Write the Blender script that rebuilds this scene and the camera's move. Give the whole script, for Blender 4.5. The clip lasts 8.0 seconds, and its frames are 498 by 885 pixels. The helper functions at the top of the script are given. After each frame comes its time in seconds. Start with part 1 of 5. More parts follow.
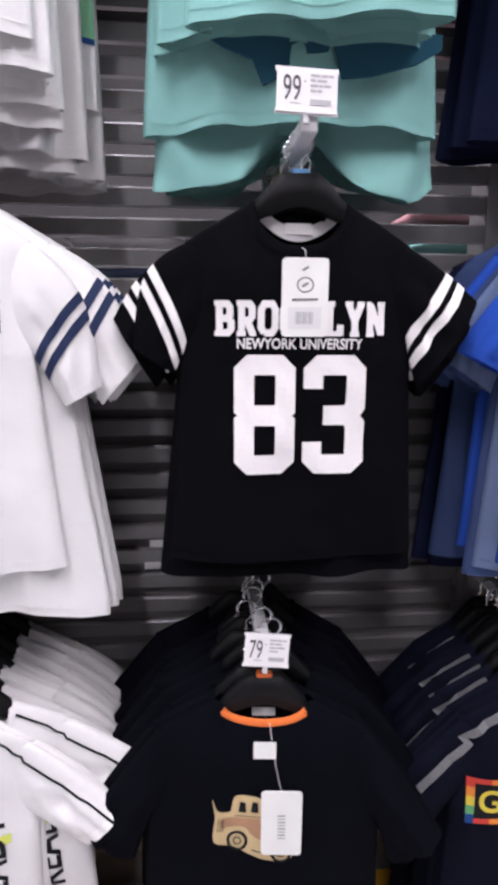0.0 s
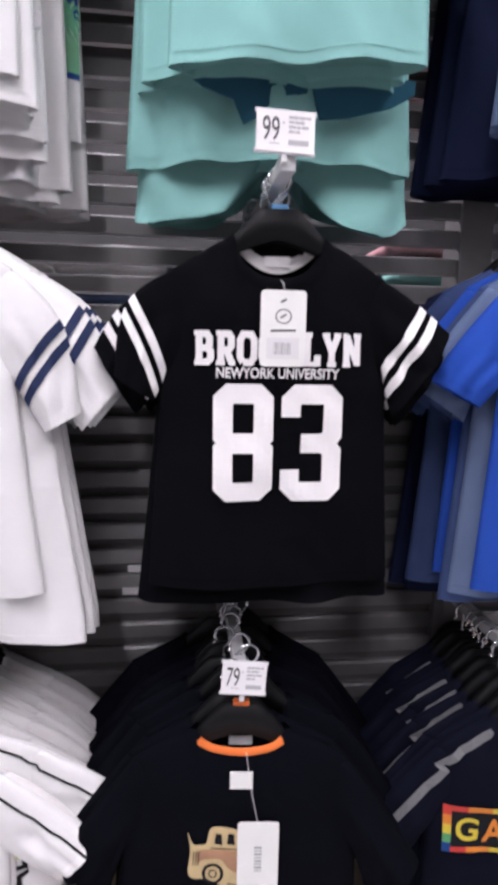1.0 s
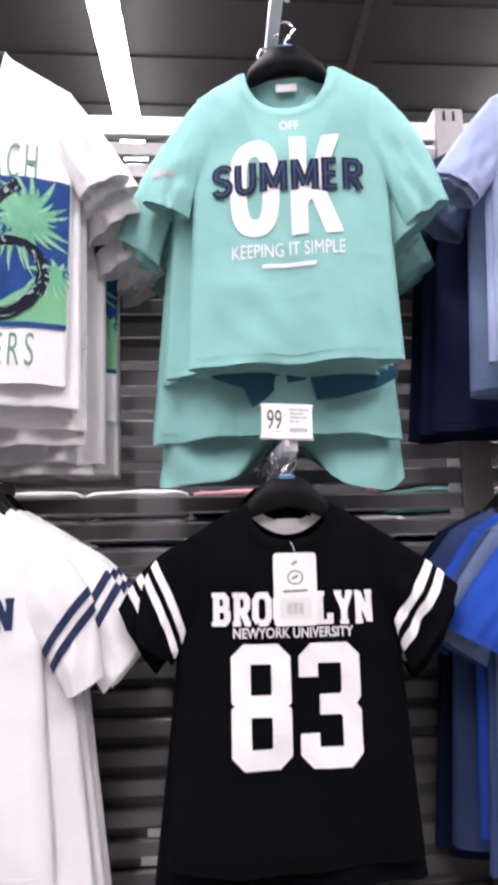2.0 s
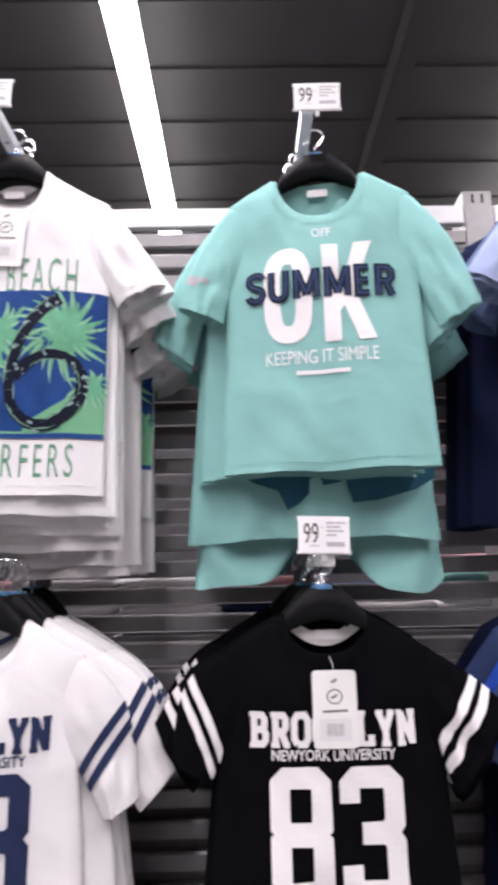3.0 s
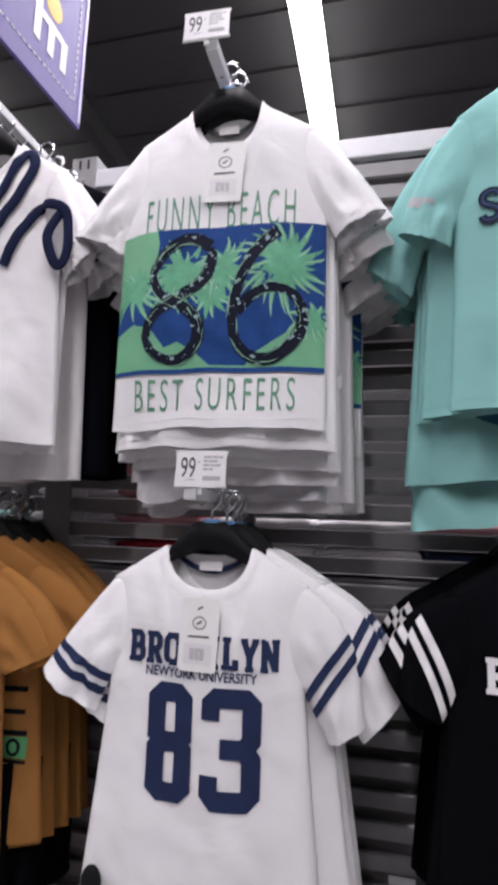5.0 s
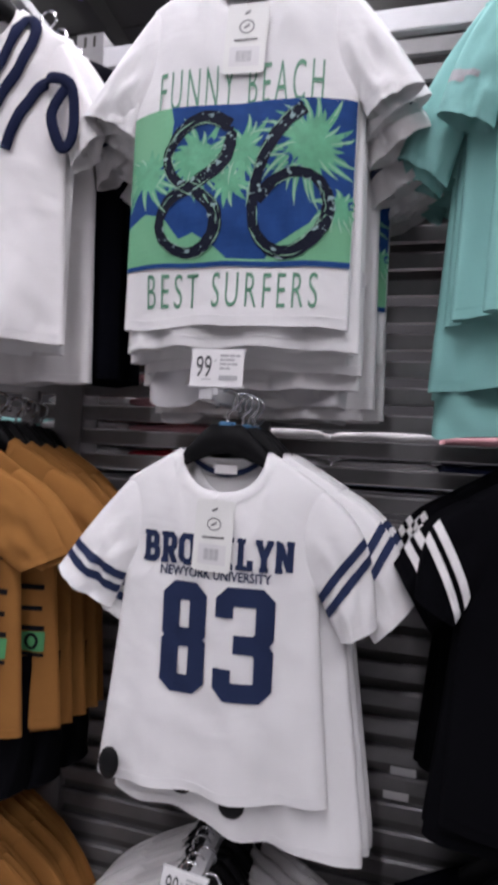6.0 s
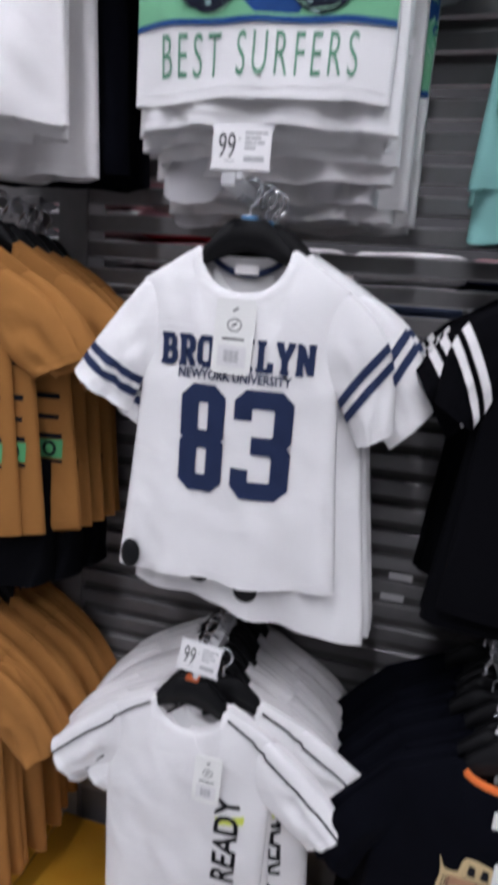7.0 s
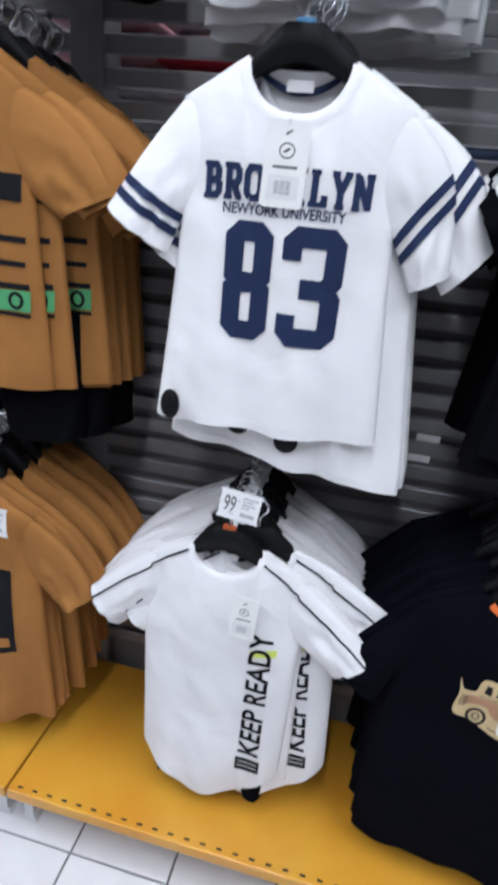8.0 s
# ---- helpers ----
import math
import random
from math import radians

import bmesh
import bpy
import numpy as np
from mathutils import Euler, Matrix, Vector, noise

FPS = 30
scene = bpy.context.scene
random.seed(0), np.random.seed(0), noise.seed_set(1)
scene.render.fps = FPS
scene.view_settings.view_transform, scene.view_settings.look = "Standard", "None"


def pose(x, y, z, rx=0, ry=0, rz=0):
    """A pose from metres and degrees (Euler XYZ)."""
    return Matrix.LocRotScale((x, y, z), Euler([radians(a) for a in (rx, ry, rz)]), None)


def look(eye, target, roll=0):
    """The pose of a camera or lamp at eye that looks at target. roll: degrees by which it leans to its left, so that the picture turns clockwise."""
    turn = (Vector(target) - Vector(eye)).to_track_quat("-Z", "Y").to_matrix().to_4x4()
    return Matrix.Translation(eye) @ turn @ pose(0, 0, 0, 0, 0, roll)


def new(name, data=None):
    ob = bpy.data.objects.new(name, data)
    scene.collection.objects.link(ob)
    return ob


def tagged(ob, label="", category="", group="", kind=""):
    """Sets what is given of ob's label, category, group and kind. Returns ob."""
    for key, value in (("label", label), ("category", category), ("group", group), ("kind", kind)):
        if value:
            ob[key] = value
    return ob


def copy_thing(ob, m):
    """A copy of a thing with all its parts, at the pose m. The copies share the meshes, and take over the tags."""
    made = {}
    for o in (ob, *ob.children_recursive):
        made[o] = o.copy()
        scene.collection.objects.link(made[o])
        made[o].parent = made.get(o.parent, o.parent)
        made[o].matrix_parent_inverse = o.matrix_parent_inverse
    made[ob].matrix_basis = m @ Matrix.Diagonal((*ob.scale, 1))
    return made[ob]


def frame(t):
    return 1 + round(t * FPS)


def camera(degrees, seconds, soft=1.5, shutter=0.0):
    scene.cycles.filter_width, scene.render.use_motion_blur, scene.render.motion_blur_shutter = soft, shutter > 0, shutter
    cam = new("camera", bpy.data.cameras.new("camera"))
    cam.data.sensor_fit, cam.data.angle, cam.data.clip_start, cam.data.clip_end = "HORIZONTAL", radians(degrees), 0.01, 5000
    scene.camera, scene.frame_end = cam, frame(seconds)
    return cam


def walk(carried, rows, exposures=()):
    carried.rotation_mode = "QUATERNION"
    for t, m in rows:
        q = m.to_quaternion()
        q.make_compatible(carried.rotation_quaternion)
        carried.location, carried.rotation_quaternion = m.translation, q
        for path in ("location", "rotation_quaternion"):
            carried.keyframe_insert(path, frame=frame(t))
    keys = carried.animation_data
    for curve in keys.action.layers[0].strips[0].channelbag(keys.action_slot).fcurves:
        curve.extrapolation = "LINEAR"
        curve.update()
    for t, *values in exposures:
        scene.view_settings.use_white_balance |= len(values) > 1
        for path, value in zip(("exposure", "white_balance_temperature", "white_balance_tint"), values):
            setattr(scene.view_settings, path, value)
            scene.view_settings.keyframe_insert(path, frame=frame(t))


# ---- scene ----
# ---------------------------------------------------------------- camera
cam = camera(47.0, 8.0, soft=4.2, shutter=0.4)
PATH = [
    (0, (-0.14, 0.176, 1.449), (0.019, 2.133, 1.068), 0.4),
    (0.5, (-0.159, 0.179, 1.45), (-0.013, 2.139, 1.084), 1.0),
    (1, (-0.137, 0.168, 1.462), (0.088, 2.131, 1.15), 1.1),
    (1.5, (-0.139, 0.14, 1.558), (0.091, 2.127, 1.579), 0.3),
    (1.7, (-0.117, 0.119, 1.560), (0.029, 2.097, 1.815), -0.5),
    (2.8, (-0.111, 0.097, 1.695), (-0.028, 2.060, 2.067), -1.6),
    (3, (-0.126, 0.086, 1.708), (-0.104, 2.042, 2.123), -1.1),
    (3.5, (-0.164, 0.078, 1.71), (-0.356, 2.027, 2.118), -0.1),
    (4, (-0.211, 0.072, 1.708), (-0.537, 2.003, 2.114), 1.0),
    (4.5, (-0.237, 0.092, 1.691), (-0.691, 2.012, 2.02), 1.8),
    (4.7, (-0.246, 0.099, 1.681), (-0.714, 2.018, 1.999), 1.9),
    (6, (-0.278, 0.141, 1.625), (-0.772, 2.078, 1.66), 3.1),
    (6.5, (-0.275, 0.153, 1.603), (-0.812, 2.075, 1.467), 3.9),
    (7, (-0.306, 0.147, 1.526), (-0.757, 2.047, 1.096), 4.7),
    (7.5, (-0.306, 0.136, 1.472), (-0.787, 1.974, 0.849), 4.6),
    (8, (-0.383, 0.123, 1.443), (-0.744, 1.931, 0.668), 5.7),
]
walk(cam, [(t, look(eye, target, roll)) for t, eye, target, roll in PATH], exposures=[(0.0, 0.62, 6450, 10), (1.0, 0.60, 6450, 10), (1.5, 0.80, 6650, 10), (3.0, 0.50, 6700, 11), (3.5, 0.02, 6600, 9), (4.5, 0.0, 6500, 9), (6.0, -0.10, 6400, 8), (6.5, 0.06, 6250, 6), (7.0, 0.15, 6150, 4), (7.5, 0.45, 5900, 0), (8.0, 0.45, 5800, -2)])
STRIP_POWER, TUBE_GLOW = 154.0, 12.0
# ---------------------------------------------------------------- world and light
world = bpy.data.worlds.new("store_air")
world.use_nodes = True
world.node_tree.nodes["Background"].inputs[0].default_value = (0.75, 0.78, 0.85, 1)
world.node_tree.nodes["Background"].inputs[1].default_value = 0.12
scene.world = world
# only the middle row is seen; the outer two are assumed and add light
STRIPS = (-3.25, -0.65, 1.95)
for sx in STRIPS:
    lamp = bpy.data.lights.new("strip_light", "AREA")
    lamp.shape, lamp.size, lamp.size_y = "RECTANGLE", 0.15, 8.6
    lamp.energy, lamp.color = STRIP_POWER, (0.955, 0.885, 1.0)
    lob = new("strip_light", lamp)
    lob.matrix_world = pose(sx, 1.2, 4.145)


# ---------------------------------------------------------------- materials
def mat(name, color, rough=0.85, metal=0.0, var=0.12, scale=14.0, fine=600.0, bump=0.15, sheen=0.0, second=None, emit=0.0, random_value=0.0, spec=0.5, crease=0.0):
    m = bpy.data.materials.new(name)
    m.use_nodes = True
    nt = m.node_tree
    b = nt.nodes["Principled BSDF"]
    b.inputs["Roughness"].default_value = rough
    b.inputs["Metallic"].default_value = metal
    b.inputs["Specular IOR Level"].default_value = spec
    if sheen:
        b.inputs["Sheen Weight"].default_value = sheen
        b.inputs["Sheen Roughness"].default_value = 0.6
    co = nt.nodes.new("ShaderNodeTexCoord")
    n1 = nt.nodes.new("ShaderNodeTexNoise")
    n1.inputs["Scale"].default_value = scale
    n1.inputs["Detail"].default_value = 5
    n2 = nt.nodes.new("ShaderNodeTexNoise")
    n2.inputs["Scale"].default_value = fine
    n2.inputs["Detail"].default_value = 2
    nt.links.new(co.outputs["Object"], n1.inputs["Vector"])
    nt.links.new(co.outputs["Object"], n2.inputs["Vector"])
    ramp = nt.nodes.new("ShaderNodeValToRGB")
    ramp.color_ramp.elements[0].position, ramp.color_ramp.elements[1].position = 0.3, 0.7
    c2 = second or [c * (1 - var) for c in color]
    ramp.color_ramp.elements[0].color = (*c2, 1)
    ramp.color_ramp.elements[1].color = (*color, 1)
    nt.links.new(n1.outputs["Fac"], ramp.inputs["Fac"])
    mix = nt.nodes.new("ShaderNodeMixRGB")
    mix.blend_type = "MULTIPLY"
    mix.inputs[0].default_value = min(1.0, var * 1.5)
    nt.links.new(ramp.outputs["Color"], mix.inputs[1])
    nt.links.new(n2.outputs["Fac"], mix.inputs[2])
    out = mix.outputs["Color"]
    if random_value:
        info = nt.nodes.new("ShaderNodeObjectInfo")
        mr = nt.nodes.new("ShaderNodeMapRange")
        mr.inputs["To Min"].default_value, mr.inputs["To Max"].default_value = 1 - random_value, 1 + random_value
        nt.links.new(info.outputs["Random"], mr.inputs["Value"])
        hsv = nt.nodes.new("ShaderNodeHueSaturation")
        nt.links.new(mr.outputs["Result"], hsv.inputs["Value"])
        nt.links.new(out, hsv.inputs["Color"])
        out = hsv.outputs["Color"]
    nt.links.new(out, b.inputs["Base Color"])
    if bump:
        bp = nt.nodes.new("ShaderNodeBump")
        bp.inputs["Strength"].default_value = bump
        bp.inputs["Distance"].default_value = 0.002
        nt.links.new(n2.outputs["Fac"], bp.inputs["Height"])
        if crease:
            mp = nt.nodes.new("ShaderNodeMapping")
            mp.inputs["Scale"].default_value = (1.0, 1.0, 1.5)
            n3 = nt.nodes.new("ShaderNodeTexNoise")
            n3.inputs["Scale"].default_value, n3.inputs["Detail"].default_value, n3.inputs["Distortion"].default_value = 8, 2, 0.6
            nt.links.new(co.outputs["Object"], mp.inputs["Vector"])
            nt.links.new(mp.outputs["Vector"], n3.inputs["Vector"])
            b3 = nt.nodes.new("ShaderNodeBump")
            b3.inputs["Strength"].default_value, b3.inputs["Distance"].default_value = crease, 0.02
            nt.links.new(n3.outputs["Fac"], b3.inputs["Height"])
            nt.links.new(bp.outputs["Normal"], b3.inputs["Normal"])
            bp = b3
        nt.links.new(bp.outputs["Normal"], b.inputs["Normal"])
    if emit:
        b.inputs["Emission Color"].default_value = (*color, 1)
        b.inputs["Emission Strength"].default_value = emit
    return m


def cloth(name, color, var=0.1, second=None):
    spec = 0.04 if sum(color) < 0.05 else 0.12
    return mat(name, color, rough=0.92, var=var, scale=9, fine=900, bump=0.25, sheen=0.0, second=second, random_value=0.06, spec=spec, crease=0.26)


WHITE = cloth("white_jersey", (0.80, 0.79, 0.79), 0.04)
OFFWHITE = cloth("offwhite_jersey", (0.77, 0.75, 0.75), 0.06)
GREY = cloth("pale_grey_jersey", (0.70, 0.685, 0.70), 0.08)
BLACK = cloth("black_jersey", (0.0036, 0.0036, 0.0050), 0.2)
NAVYBLACK = cloth("blue_black_jersey", (0.0038, 0.0042, 0.0075), 0.2)
MIDNIGHT = cloth("midnight_jersey", (0.007, 0.008, 0.017), 0.2)
TEAL = cloth("turquoise_jersey", (0.262, 0.525, 0.490), 0.08)
BROWN = cloth("camel_jersey", (0.378, 0.172, 0.049), 0.15)
ROYAL = cloth("royal_blue_jersey", (0.022, 0.075, 0.40), 0.1)
DENIM = cloth("denim_blue_jersey", (0.055, 0.085, 0.20), 0.15)
STEELBLUE = cloth("steel_blue_jersey", (0.14, 0.19, 0.32), 0.12)
PERI = cloth("periwinkle_jersey", (0.36, 0.42, 0.62), 0.08)
NAVY = cloth("navy_jersey", (0.012, 0.017, 0.05), 0.15)
LINING = cloth("petrol_lining", (0.03, 0.115, 0.17), 0.15)
PINK = cloth("pink_jersey", (0.68, 0.36, 0.39), 0.1)
RED = cloth("red_jersey", (0.5, 0.03, 0.05), 0.1)
INK_WHITE = mat("white_print", (0.82, 0.80, 0.80), 0.6, var=0.05, bump=0.05)
INK_NAVY = mat("navy_print", (0.017, 0.028, 0.078), 0.7, var=0.1, bump=0.05, spec=0.2)
INK_SLATE = mat("slate_navy_print", (0.015, 0.024, 0.046), 0.75, var=0.15, scale=60, bump=0.05, spec=0.15)
INK_GREEN = mat("green_print", (0.16, 0.44, 0.24), 0.6, var=0.1, bump=0.05)
INK_LETTER = mat("grey_green_print", (0.15, 0.37, 0.235), 0.65, var=0.25, scale=90, bump=0.05)
INK_LEAF = mat("leaf_green_print", (0.13, 0.47, 0.26), 0.6, var=0.25, scale=60, bump=0.05)
INK_MINT = mat("mint_print", (0.30, 0.56, 0.38), 0.6, var=0.15, scale=60, bump=0.05)
INK_BLUE = mat("blue_print", (0.018, 0.070, 0.25), 0.75, var=0.2, scale=40, bump=0.05, spec=0.15)
INK_BLACK = mat("black_print", (0.012, 0.012, 0.015), 0.75, var=0.2, bump=0.05, spec=0.12)
INK_WORN = mat("cracked_black_print", (0.012, 0.014, 0.03), 0.6, var=0.2, scale=120, second=(0.012, 0.014, 0.03), bump=0.05, spec=0.1)
INK_CREAM = mat("cream_print", (0.66, 0.50, 0.26), 0.7, var=0.15, scale=50, bump=0.05)
INK_TAN = mat("tan_print", (0.50, 0.27, 0.15), 0.7, var=0.2, scale=50, bump=0.05)
INK_LIME = mat("lime_print", (0.62, 0.68, 0.12), 0.6, var=0.05, bump=0.05)
INK_RED = mat("red_print", (0.55, 0.03, 0.02), 0.6, bump=0.05)
INK_ORANGE = mat("orange_print", (0.70, 0.22, 0.02), 0.6, bump=0.05)
INK_YELLOW = mat("yellow_print", (0.70, 0.55, 0.04), 0.6, bump=0.05)
INK_BADGE = mat("badge_green_print", (0.10, 0.36, 0.14), 0.6, bump=0.05)
INK_STRIPE_GREY = mat("grey_marl_insert", (0.24, 0.24, 0.25), 0.9, var=0.25, scale=200, bump=0.2)
ORANGE = mat("orange_rib", (0.75, 0.17, 0.03), 0.8)
CARD = mat("tag_card", (0.83, 0.83, 0.80), 0.6, var=0.05, bump=0.03)
CARD_DARK = mat("tag_ink", (0.06, 0.06, 0.065), 0.6, var=0.05, bump=0.0)
TAG_INK = mat("soft_tag_ink", (0.20, 0.20, 0.20), 0.6, var=0.1, bump=0.0)
CARD_GREY = mat("faded_ink", (0.40, 0.40, 0.41), 0.6, var=0.05, bump=0.0)
TICKET = mat("price_ticket", (0.73, 0.72, 0.72), 0.35, var=0.03, bump=0.0)
PLASTIC = mat("black_plastic", (0.007, 0.007, 0.008), 0.55, var=0.15, bump=0.05, spec=0.14)
BLUECLIP = mat("blue_clip", (0.13, 0.34, 0.62), 0.4, bump=0.0)
ORANGECLIP = mat("orange_clip", (0.75, 0.16, 0.04), 0.4, bump=0.0)
CHROME = mat("chrome", (0.78, 0.78, 0.80), 0.16, 1.0, var=0.05, bump=0.0)
STEEL = mat("grey_steel", (0.26, 0.252, 0.256), 0.42, 0.3, var=0.12, scale=30, bump=0.05)
CAPSTEEL = mat("pale_steel", (0.62, 0.62, 0.63), 0.4, 0.1, var=0.08, scale=20, bump=0.03)
SHELF = mat("yellow_enamel", (0.64, 0.34, 0.035), 0.32, var=0.1, scale=6, bump=0.03, second=(0.58, 0.26, 0.02))
SLOT = mat("slot_dark", (0.02, 0.015, 0.01), 0.8, bump=0.0)
TILE = mat("glazed_tile", (0.66, 0.66, 0.67), 0.22, var=0.06, scale=18, bump=0.02, random_value=0.05)
GROUT = mat("grout", (0.14, 0.14, 0.14), 0.9, var=0.2)
CEIL = mat("dark_ceiling_deck", (0.030, 0.028, 0.031), 0.7, 0.0, var=0.25, scale=3, bump=0.1)
PAINT = mat("store_wall_paint", (0.25, 0.25, 0.255), 0.8, var=0.08, scale=2)
BACKBOARD = mat("dark_back_board", (0.17, 0.163, 0.163), 0.8, var=0.15, scale=5)
PURPLE = mat("purple_sign_board", (0.10, 0.07, 0.28), 0.5, var=0.08, scale=4, bump=0.02)
LILAC = mat("lilac_edge", (0.55, 0.50, 0.72), 0.5, bump=0.0)
SIGN_WHITE = mat("sign_white", (0.8, 0.8, 0.82), 0.5, bump=0.0)
SIGN_YELLOW = mat("sign_yellow", (0.75, 0.53, 0.08), 0.5, bump=0.0)
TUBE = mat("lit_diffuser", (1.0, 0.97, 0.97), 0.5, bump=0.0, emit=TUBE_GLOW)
REFLECTOR = mat("white_reflector", (0.8, 0.8, 0.8), 0.4, bump=0.0)


def worn(m):
    nt = m.node_tree
    b = nt.nodes["Principled BSDF"]
    co = nt.nodes.new("ShaderNodeTexCoord")
    n = nt.nodes.new("ShaderNodeTexNoise")
    n.inputs["Scale"].default_value, n.inputs["Detail"].default_value = 85, 5
    r = nt.nodes.new("ShaderNodeValToRGB")
    r.color_ramp.interpolation = "CONSTANT"
    r.color_ramp.elements[0].color = (0.007, 0.009, 0.020, 1)
    r.color_ramp.elements[1].position = 0.61
    r.color_ramp.elements[1].color = (0.25, 0.36, 0.36, 1)
    nt.links.new(co.outputs["Object"], n.inputs["Vector"])
    nt.links.new(n.outputs["Fac"], r.inputs["Fac"])
    nt.links.new(r.outputs["Color"], b.inputs["Base Color"])


worn(INK_WORN)


# ---------------------------------------------------------------- mesh helpers
def mesh_of(bm, material, smooth=False):
    me = bpy.data.meshes.new("mesh")
    bm.to_mesh(me)
    bm.free()
    me.materials.append(material)
    if smooth:
        me.polygons.foreach_set("use_smooth", [True] * len(me.polygons))
    return me


def part(name, bm, material, parent=None, label="", smooth=False):
    ob = new(name, mesh_of(bm, material, smooth))
    if parent:
        ob.parent = parent
    if label:
        tagged(ob, label)
    return ob


def thing(name, label, category, m=None, group="", kind=""):
    ob = new(name)
    ob.empty_display_size = 0.05
    if m is not None:
        ob.matrix_world = m
    return tagged(ob, label, category, group, kind)


def box(bm, x0, x1, y0, y1, z0, z1, bevel=0.0):
    r = bmesh.ops.create_cube(bm, size=1.0, matrix=Matrix.LocRotScale(((x0 + x1) / 2, (y0 + y1) / 2, (z0 + z1) / 2), None, (x1 - x0, y1 - y0, z1 - z0)))
    if bevel:
        es = list({e for v in r["verts"] for e in v.link_edges})
        bmesh.ops.bevel(bm, geom=es, offset=bevel, segments=2, affect="EDGES", profile=0.6)
    return bm


def tube(bm, pts, rad, n=8, closed=False):
    """A round tube along points; rad may be one number or one per point."""
    pts = [Vector(p) for p in pts]
    k = len(pts)
    rads = rad if isinstance(rad, (list, tuple)) else [rad] * k
    rings, ref = [], None
    for i, p in enumerate(pts):
        a = pts[(i - 1) % k] if (i or closed) else p
        b = pts[(i + 1) % k] if (i < k - 1 or closed) else p
        d = (b - a).normalized()
        ref = ref or (Vector((0, 0, 1)) if abs(d.z) < 0.9 else Vector((1, 0, 0)))
        u = d.cross(ref).normalized()
        w = u.cross(d).normalized()
        ref = w
        rings.append([bm.verts.new(p + rads[i] * (math.cos(q) * u + math.sin(q) * w)) for q in [2 * math.pi * j / n for j in range(n)]])
    for i in range(k if closed else k - 1):
        r0, r1 = rings[i], rings[(i + 1) % k]
        for j in range(n):
            bm.faces.new((r0[j], r0[(j + 1) % n], r1[(j + 1) % n], r1[j]))
    if not closed:
        bm.faces.new(rings[0])
        bm.faces.new(rings[-1][::-1])
    return bm


def smooth_line(pts, n=8, closed=False):
    """Points along a smooth curve through the given ones."""
    out, k = [], len(pts)
    P = [np.array(p, float) for p in pts]
    for i in range(k if closed else k - 1):
        p0 = P[(i - 1) % k] if (i or closed) else P[0]
        p1, p2 = P[i], P[(i + 1) % k]
        p3 = P[(i + 2) % k] if (i + 2 < k or closed) else P[-1]
        for j in range(n):
            t = j / n
            out.append(0.5 * (2 * p1 + (p2 - p0) * t + (2 * p0 - 5 * p1 + 4 * p2 - p3) * t * t + (3 * p1 - p0 - 3 * p2 + p3) * t ** 3))
    if not closed:
        out.append(P[-1])
    return out


def stroke(bm, pts, width, closed=False, lift=0.0):
    """A flat mitred stroke in the xz plane."""
    P = [np.array(p, float) for p in pts]
    k, rows = len(P), []
    for i, p in enumerate(P):
        a = P[(i - 1) % k] if (i or closed) else None
        b = P[(i + 1) % k] if (i < k - 1 or closed) else None
        d1 = (p - a) if a is not None else (b - p)
        d2 = (b - p) if b is not None else (p - a)
        d1, d2 = d1 / np.linalg.norm(d1), d2 / np.linalg.norm(d2)
        n1, n2 = np.array([-d1[1], d1[0]]), np.array([-d2[1], d2[0]])
        n = n1 + n2
        n = n / max(np.linalg.norm(n), 1e-6)
        w = (width[i] if isinstance(width, (list, tuple)) else width) / 2 / max(0.5, float(n @ n1))
        rows.append([bm.verts.new((q[0], -lift, q[1])) for q in (p + n * w, p - n * w)])
    for i in range(k if closed else k - 1):
        r0, r1 = rows[i], rows[(i + 1) % k]
        bm.faces.new((r0[0], r0[1], r1[1], r1[0]))
    return bm


def flat(bm, pts, lift=0.0):
    bm.faces.new([bm.verts.new((x, -lift, z)) for x, z in pts])
    return bm


def lettering(body, w, h, cx, cz, bold=0.0, space=1.0):
    """Built-in font letters as a flat bmesh of width w and height h in the xz plane."""
    cu = bpy.data.curves.new("letters", "FONT")
    cu.body, cu.size, cu.offset, cu.resolution_u, cu.space_character = body, 1.0, bold, 5, space
    ob = new("letters", cu)
    bpy.context.view_layer.update()
    me = bpy.data.meshes.new_from_object(ob.evaluated_get(bpy.context.evaluated_depsgraph_get()))
    bpy.data.objects.remove(ob)
    bm = bmesh.new()
    bm.from_mesh(me)
    bpy.data.meshes.remove(me)
    xs, ys = [v.co.x for v in bm.verts], [v.co.y for v in bm.verts]
    x0, x1, y0, y1 = min(xs), max(xs), min(ys), max(ys)
    for v in bm.verts:
        v.co = Vector((cx + ((v.co.x - x0) / (x1 - x0) - 0.5) * w, 0, cz + ((v.co.y - y0) / (y1 - y0) - 0.5) * h))
    return bm


def dice(bm, step=0.012):
    """Cut a flat bmesh into a grid so that it can follow a curved cloth."""
    for axis in (0, 2):
        lo, hi = min(v.co[axis] for v in bm.verts), max(v.co[axis] for v in bm.verts)
        q = math.ceil(lo / step) * step
        while q < hi:
            co, no = [0, 0, 0], [0, 0, 0]
            co[axis], no[axis] = q, 1
            bmesh.ops.bisect_plane(bm, geom=bm.verts[:] + bm.edges[:] + bm.faces[:], plane_co=co, plane_no=no, dist=1e-6)
            q += step
    return bm


